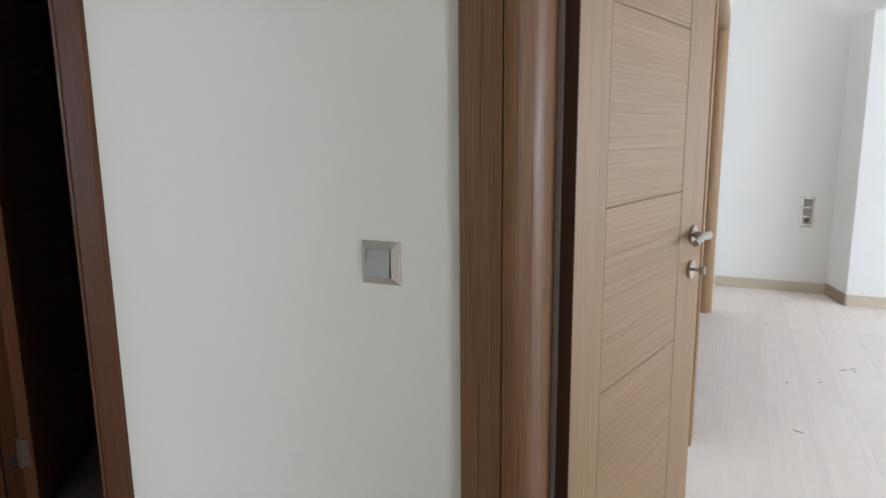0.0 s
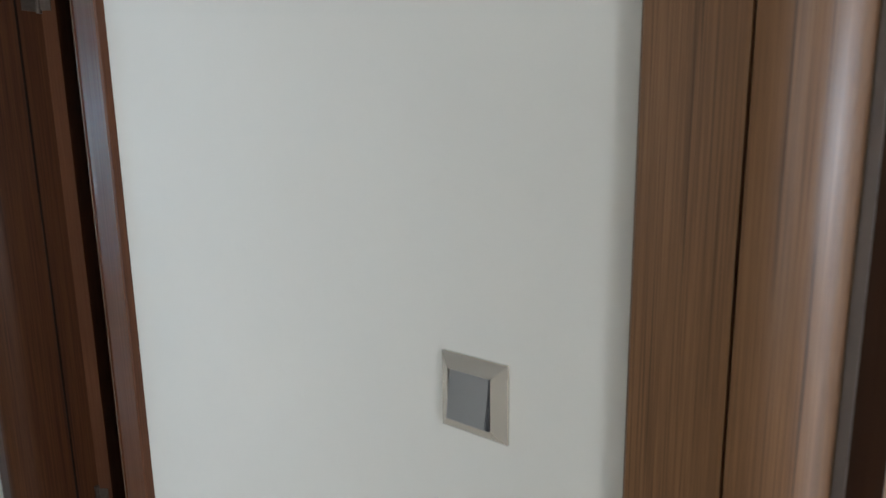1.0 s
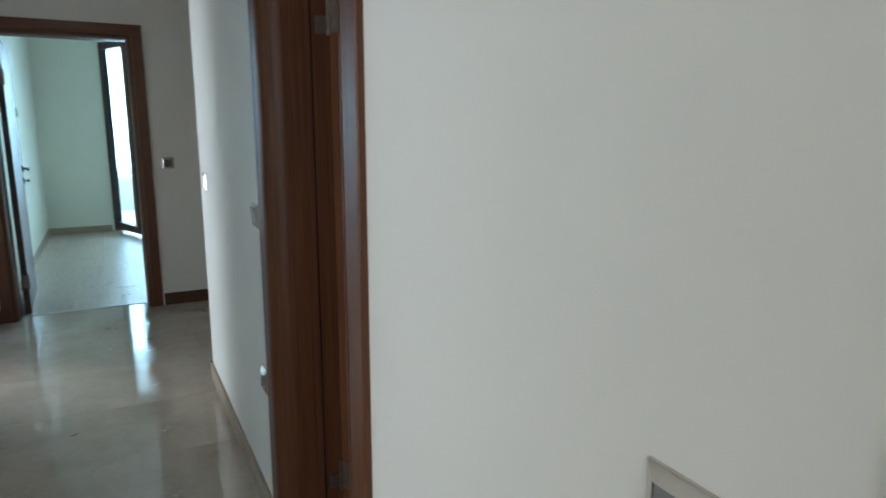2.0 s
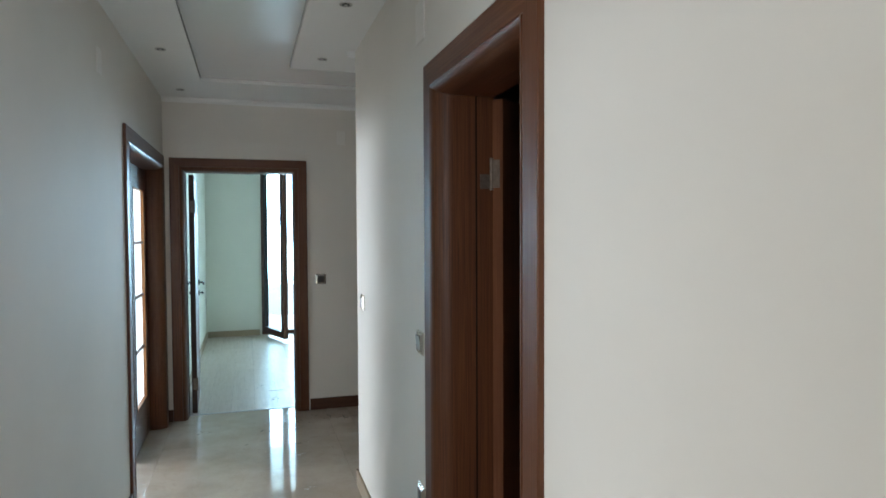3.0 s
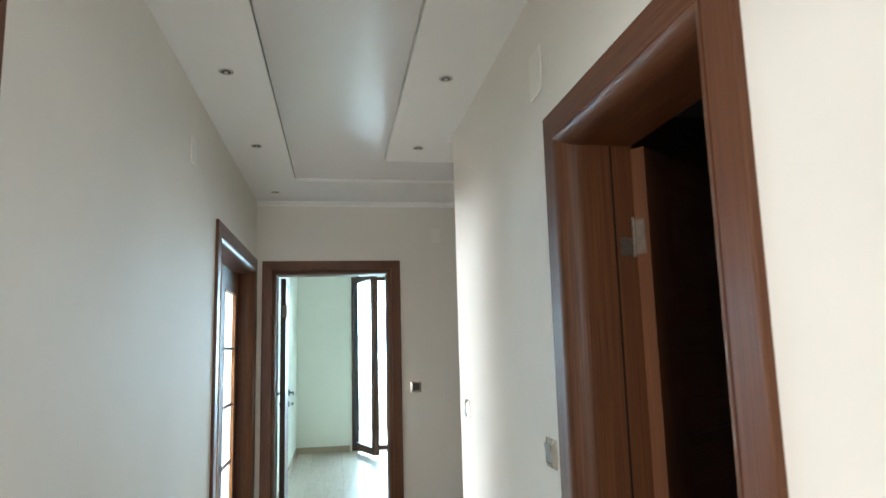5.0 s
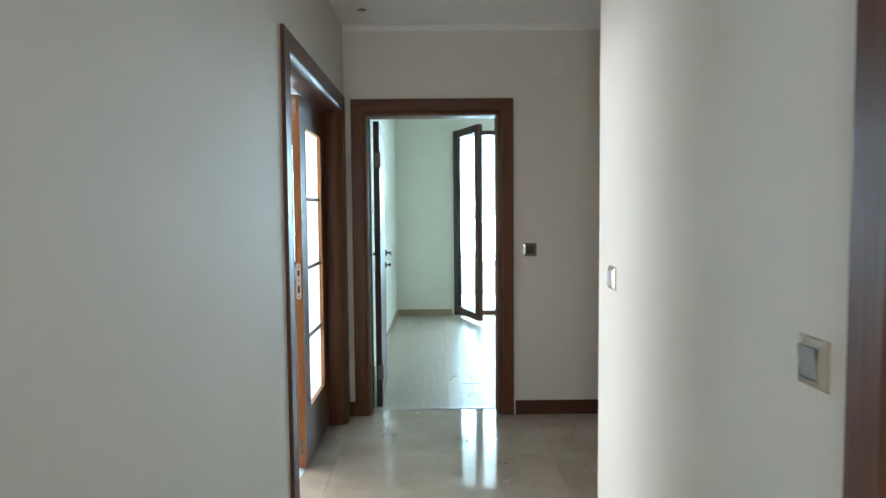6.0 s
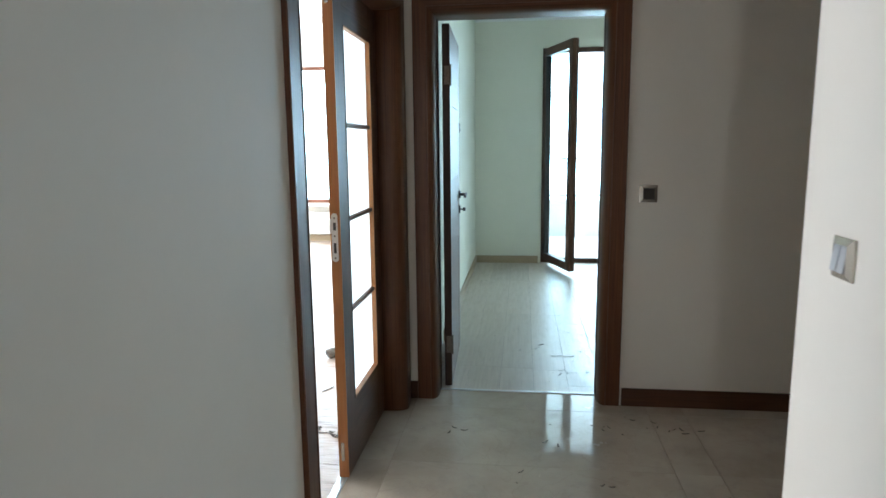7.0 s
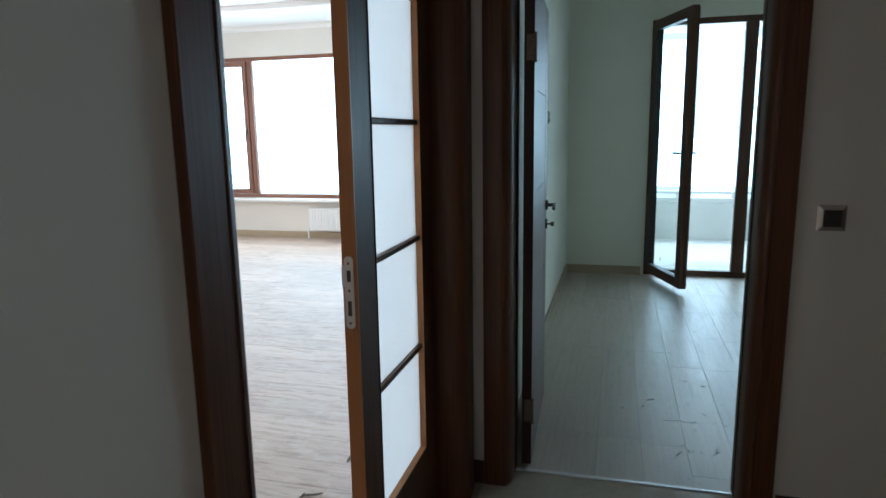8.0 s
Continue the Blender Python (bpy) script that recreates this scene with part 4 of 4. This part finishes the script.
def flakes(name, spots, material, label, zb, size, wide=1.0):
    """Loose curled scraps, each a bent strip of real thickness."""
    bm = bmesh.new()
    for x, y, count, spread in spots:
        for _ in range(count):
            px, py = x + rng.gauss(0, spread), y + rng.gauss(0, spread * 0.7)
            a = rng.uniform(0, math.tau)
            ln, wd = size * rng.uniform(0.3, 2.2), size * wide * rng.uniform(0.04, 0.13)
            dx, dy = math.cos(a), math.sin(a)
            bend = rng.uniform(-0.08, 0.08)
            lift = rng.uniform(0.0005, 0.006)
            prev = None
            for i in range(5):
                t = i / 4 - 0.5
                k = wd * (1 - 1.6 * t * t) * rng.uniform(0.7, 1.1)
                cx, cy, cz = px + dx * ln * t - dy * ln * bend * t * t, py + dy * ln * t + dx * ln * bend * t * t, zb + lift * (4 * t * t) * 0.8
                row = [bm.verts.new((cx - dy * k, cy + dx * k, cz + 0.0005)), bm.verts.new((cx + dy * k, cy - dx * k, cz + 0.0005)),
                       bm.verts.new((cx + dy * k, cy - dx * k, cz + 0.0025)), bm.verts.new((cx - dy * k, cy + dx * k, cz + 0.0025))]
                if prev:
                    for j in range(4):
                        bm.faces.new((prev[j], prev[(j + 1) % 4], row[(j + 1) % 4], row[j]))
                else:
                    bm.faces.new(row[::-1])
                prev = row
            bm.faces.new(prev)
    return tagged(part(name, bm, material), label, "debris", kind="stuff")


flakes("floor_scraps", [(0.42, 5.10, 4, 0.04), (0.62, 5.16, 6, 0.07), (0.80, 5.08, 5, 0.08), (0.10, 4.88, 2, 0.10), (-0.33, 5.02, 3, 0.05), (0.02, 4.55, 2, 0.12), (0.42, 4.58, 2, 0.05), (0.75, 4.45, 3, 0.07), (0.2, 3.4, 3, 0.25)],
       SCRAP, "small dark dried scraps on the marble floor", 0.0, 0.017, 2.2)
flakes("living_scraps", [(-0.97, 4.95, 7, 0.05), (-1.12, 5.05, 2, 0.03), (-1.22, 5.13, 2, 0.02), (-1.10, 5.45, 2, 0.04), (-0.92, 4.90, 5, 0.04)], SCRAP, "curled dark scraps on the living room floor", 0.0, 0.055, 1.3)
flakes("pale_offcuts", [(0.2, 5.15, 1, 0.03), (0.0, 4.5, 2, 0.3), (0.45, 4.55, 1, 0.05), (0.1, 3.3, 1, 0.05), (0.3, 6.4, 2, 0.2)], SCRAP_PALE, "pale offcuts and chips on the floor", 0.0, 0.014)
flakes("plastic_film", [(0.30, 6.15, 2, 0.05), (0.36, 5.90, 1, 0.05)], PLATE_WHITE, "torn scraps of white plastic film on the laminate", 0.0, 0.045)
flakes("plaster_chips", [(0.30, 5.85, 9, 0.10), (0.34, 6.25, 12, 0.13), (0.40, 6.7, 9, 0.16), (0.5, 7.3, 8, 0.25)], PLATE_WHITE, "fine white plaster chips on the worn laminate", 0.0, 0.010, 0.8)
flakes("room_scraps", [(0.28, 5.85, 2, 0.04), (0.13, 6.35, 2, 0.05), (-0.1, 6.3, 1, 0.05)], SCRAP, "dark splinters on the laminate floor", 0.0, 0.022)
flakes("bedroom_scraps", [(3.25, -0.54, 1, 0.03), (3.56, -0.87, 3, 0.05), (2.60, -0.56, 1, 0.03), (3.33, -0.70, 1, 0.01)], SCRAP, "thin dark scuffs and chips on the bedroom laminate", 0.0, 0.022)
bm = bmesh.new()
bmesh.ops.create_icosphere(bm, subdivisions=3, radius=1, matrix=Matrix.LocRotScale((-1.2, 6.0, 0.03), None, (0.055, 0.04, 0.032)))
for v in bm.verts:
    v.co += v.normal * 0.012 * noise.noise(v.co * 40)
    v.co.z = max(v.co.z, 0.001)
tagged(part("crumpled_rag", bm, SCRAP), "crumpled dark rag on the living room floor", "rag")

# ---- floor pieces ----
def tiles(name, x0, x1, y0, y1, ox, oy, sx, sy, stagger, gap, top, material, base, piece, label, bev=0.0008):
    """A bed with separate pieces on it, cut at the edges."""
    bed = tagged(part(name, one_box(x0, x1, y0, y1, -0.2, top - 0.0022), base), label, "floor", kind="structure")
    meshes = {}
    along_y = sy > sx
    i0, i1 = math.floor((x0 - ox) / sx) - 1, math.ceil((x1 - ox) / sx) + 1
    j0, j1 = math.floor((y0 - oy) / sy) - 1, math.ceil((y1 - oy) / sy) + 1
    r = random.Random(len(name))
    shifts = {k: r.random() for k in range(min(i0, j0) - 2, max(i1, j1) + 3)}
    for i in range(i0, i1 + 1):
        for j in range(j0, j1 + 1):
            dx = 0 if along_y else (shifts[j] * sx if stagger else 0)
            dy = (shifts[i] * sy if stagger else 0) if along_y else 0
            a0, a1 = max(x0, ox + i * sx + dx), min(x1, ox + (i + 1) * sx + dx)
            b0, b1 = max(y0, oy + j * sy + dy), min(y1, oy + (j + 1) * sy + dy)
            w, l = round(a1 - a0 - gap, 4), round(b1 - b0 - gap, 4)
            if w < 0.012 or l < 0.012:
                continue
            if (w, l) not in meshes:
                bm = one_box(-w / 2, w / 2, -l / 2, l / 2, -0.006, 0)
                bmesh.ops.bevel(bm, geom=[e for e in bm.edges if all(v.co.z > -1e-6 for v in e.verts)], offset=bev, segments=1, affect="EDGES")
                bmesh.ops.recalc_face_normals(bm, faces=bm.faces)
                me = bpy.data.meshes.new(piece)
                bm.to_mesh(me)
                bm.free()
                me.materials.append(material)
                meshes[(w, l)] = me
            ob = new(piece, meshes[(w, l)])
            ob.parent = bed
            ob.location = ((a0 + a1) / 2, (b0 + b1) / 2, top + r.uniform(-0.0003, 0.0003))
    return bed


tiles("floor", XL - 0.12, XR + TE, -1.6, 5.53, -0.55, 3.49, 1.20, 0.60, False, 0.0011, 0.0, TILE, GROUT, "tile", "polished cream marble-look tile floor with dusty scuffs", 0.0003)
tiles("floor_hall", XR + TE, 3.3, 3.69, 5.40, -0.55, 3.49, 1.20, 0.60, False, 0.0011, 0.0, TILE, GROUT, "tile", "polished cream tile floor of the side hall", 0.0003)
tiles("floor_balcony_room", -0.53, 2.6, 5.53, 9.62, -0.5, 5.3, 0.194, 1.29, True, 0.0007, 0.0, PLANK_Y, UNDER, "plank", "dusty grey laminate floor with worn bright scuffs", 0.0005)
tiles("floor_living", -7.2, XL - 0.12, 2.05, 11.1, -7.2, 2.1, 1.29, 0.194, True, 0.0009, 0.0, PLANK_X, UNDER, "plank", "scuffed warm laminate plank floor of the living room", 0.0005)
tiles("floor_bedroom", XR + TE, 5.5, -4.2, 0.125, 0.7, -4.3, 1.29, 0.194, True, 0.0005, 0.0, PLANK_PALE, UNDER_PALE, "plank", "dusty pale laminate plank floor of the bedroom", 0.0004)
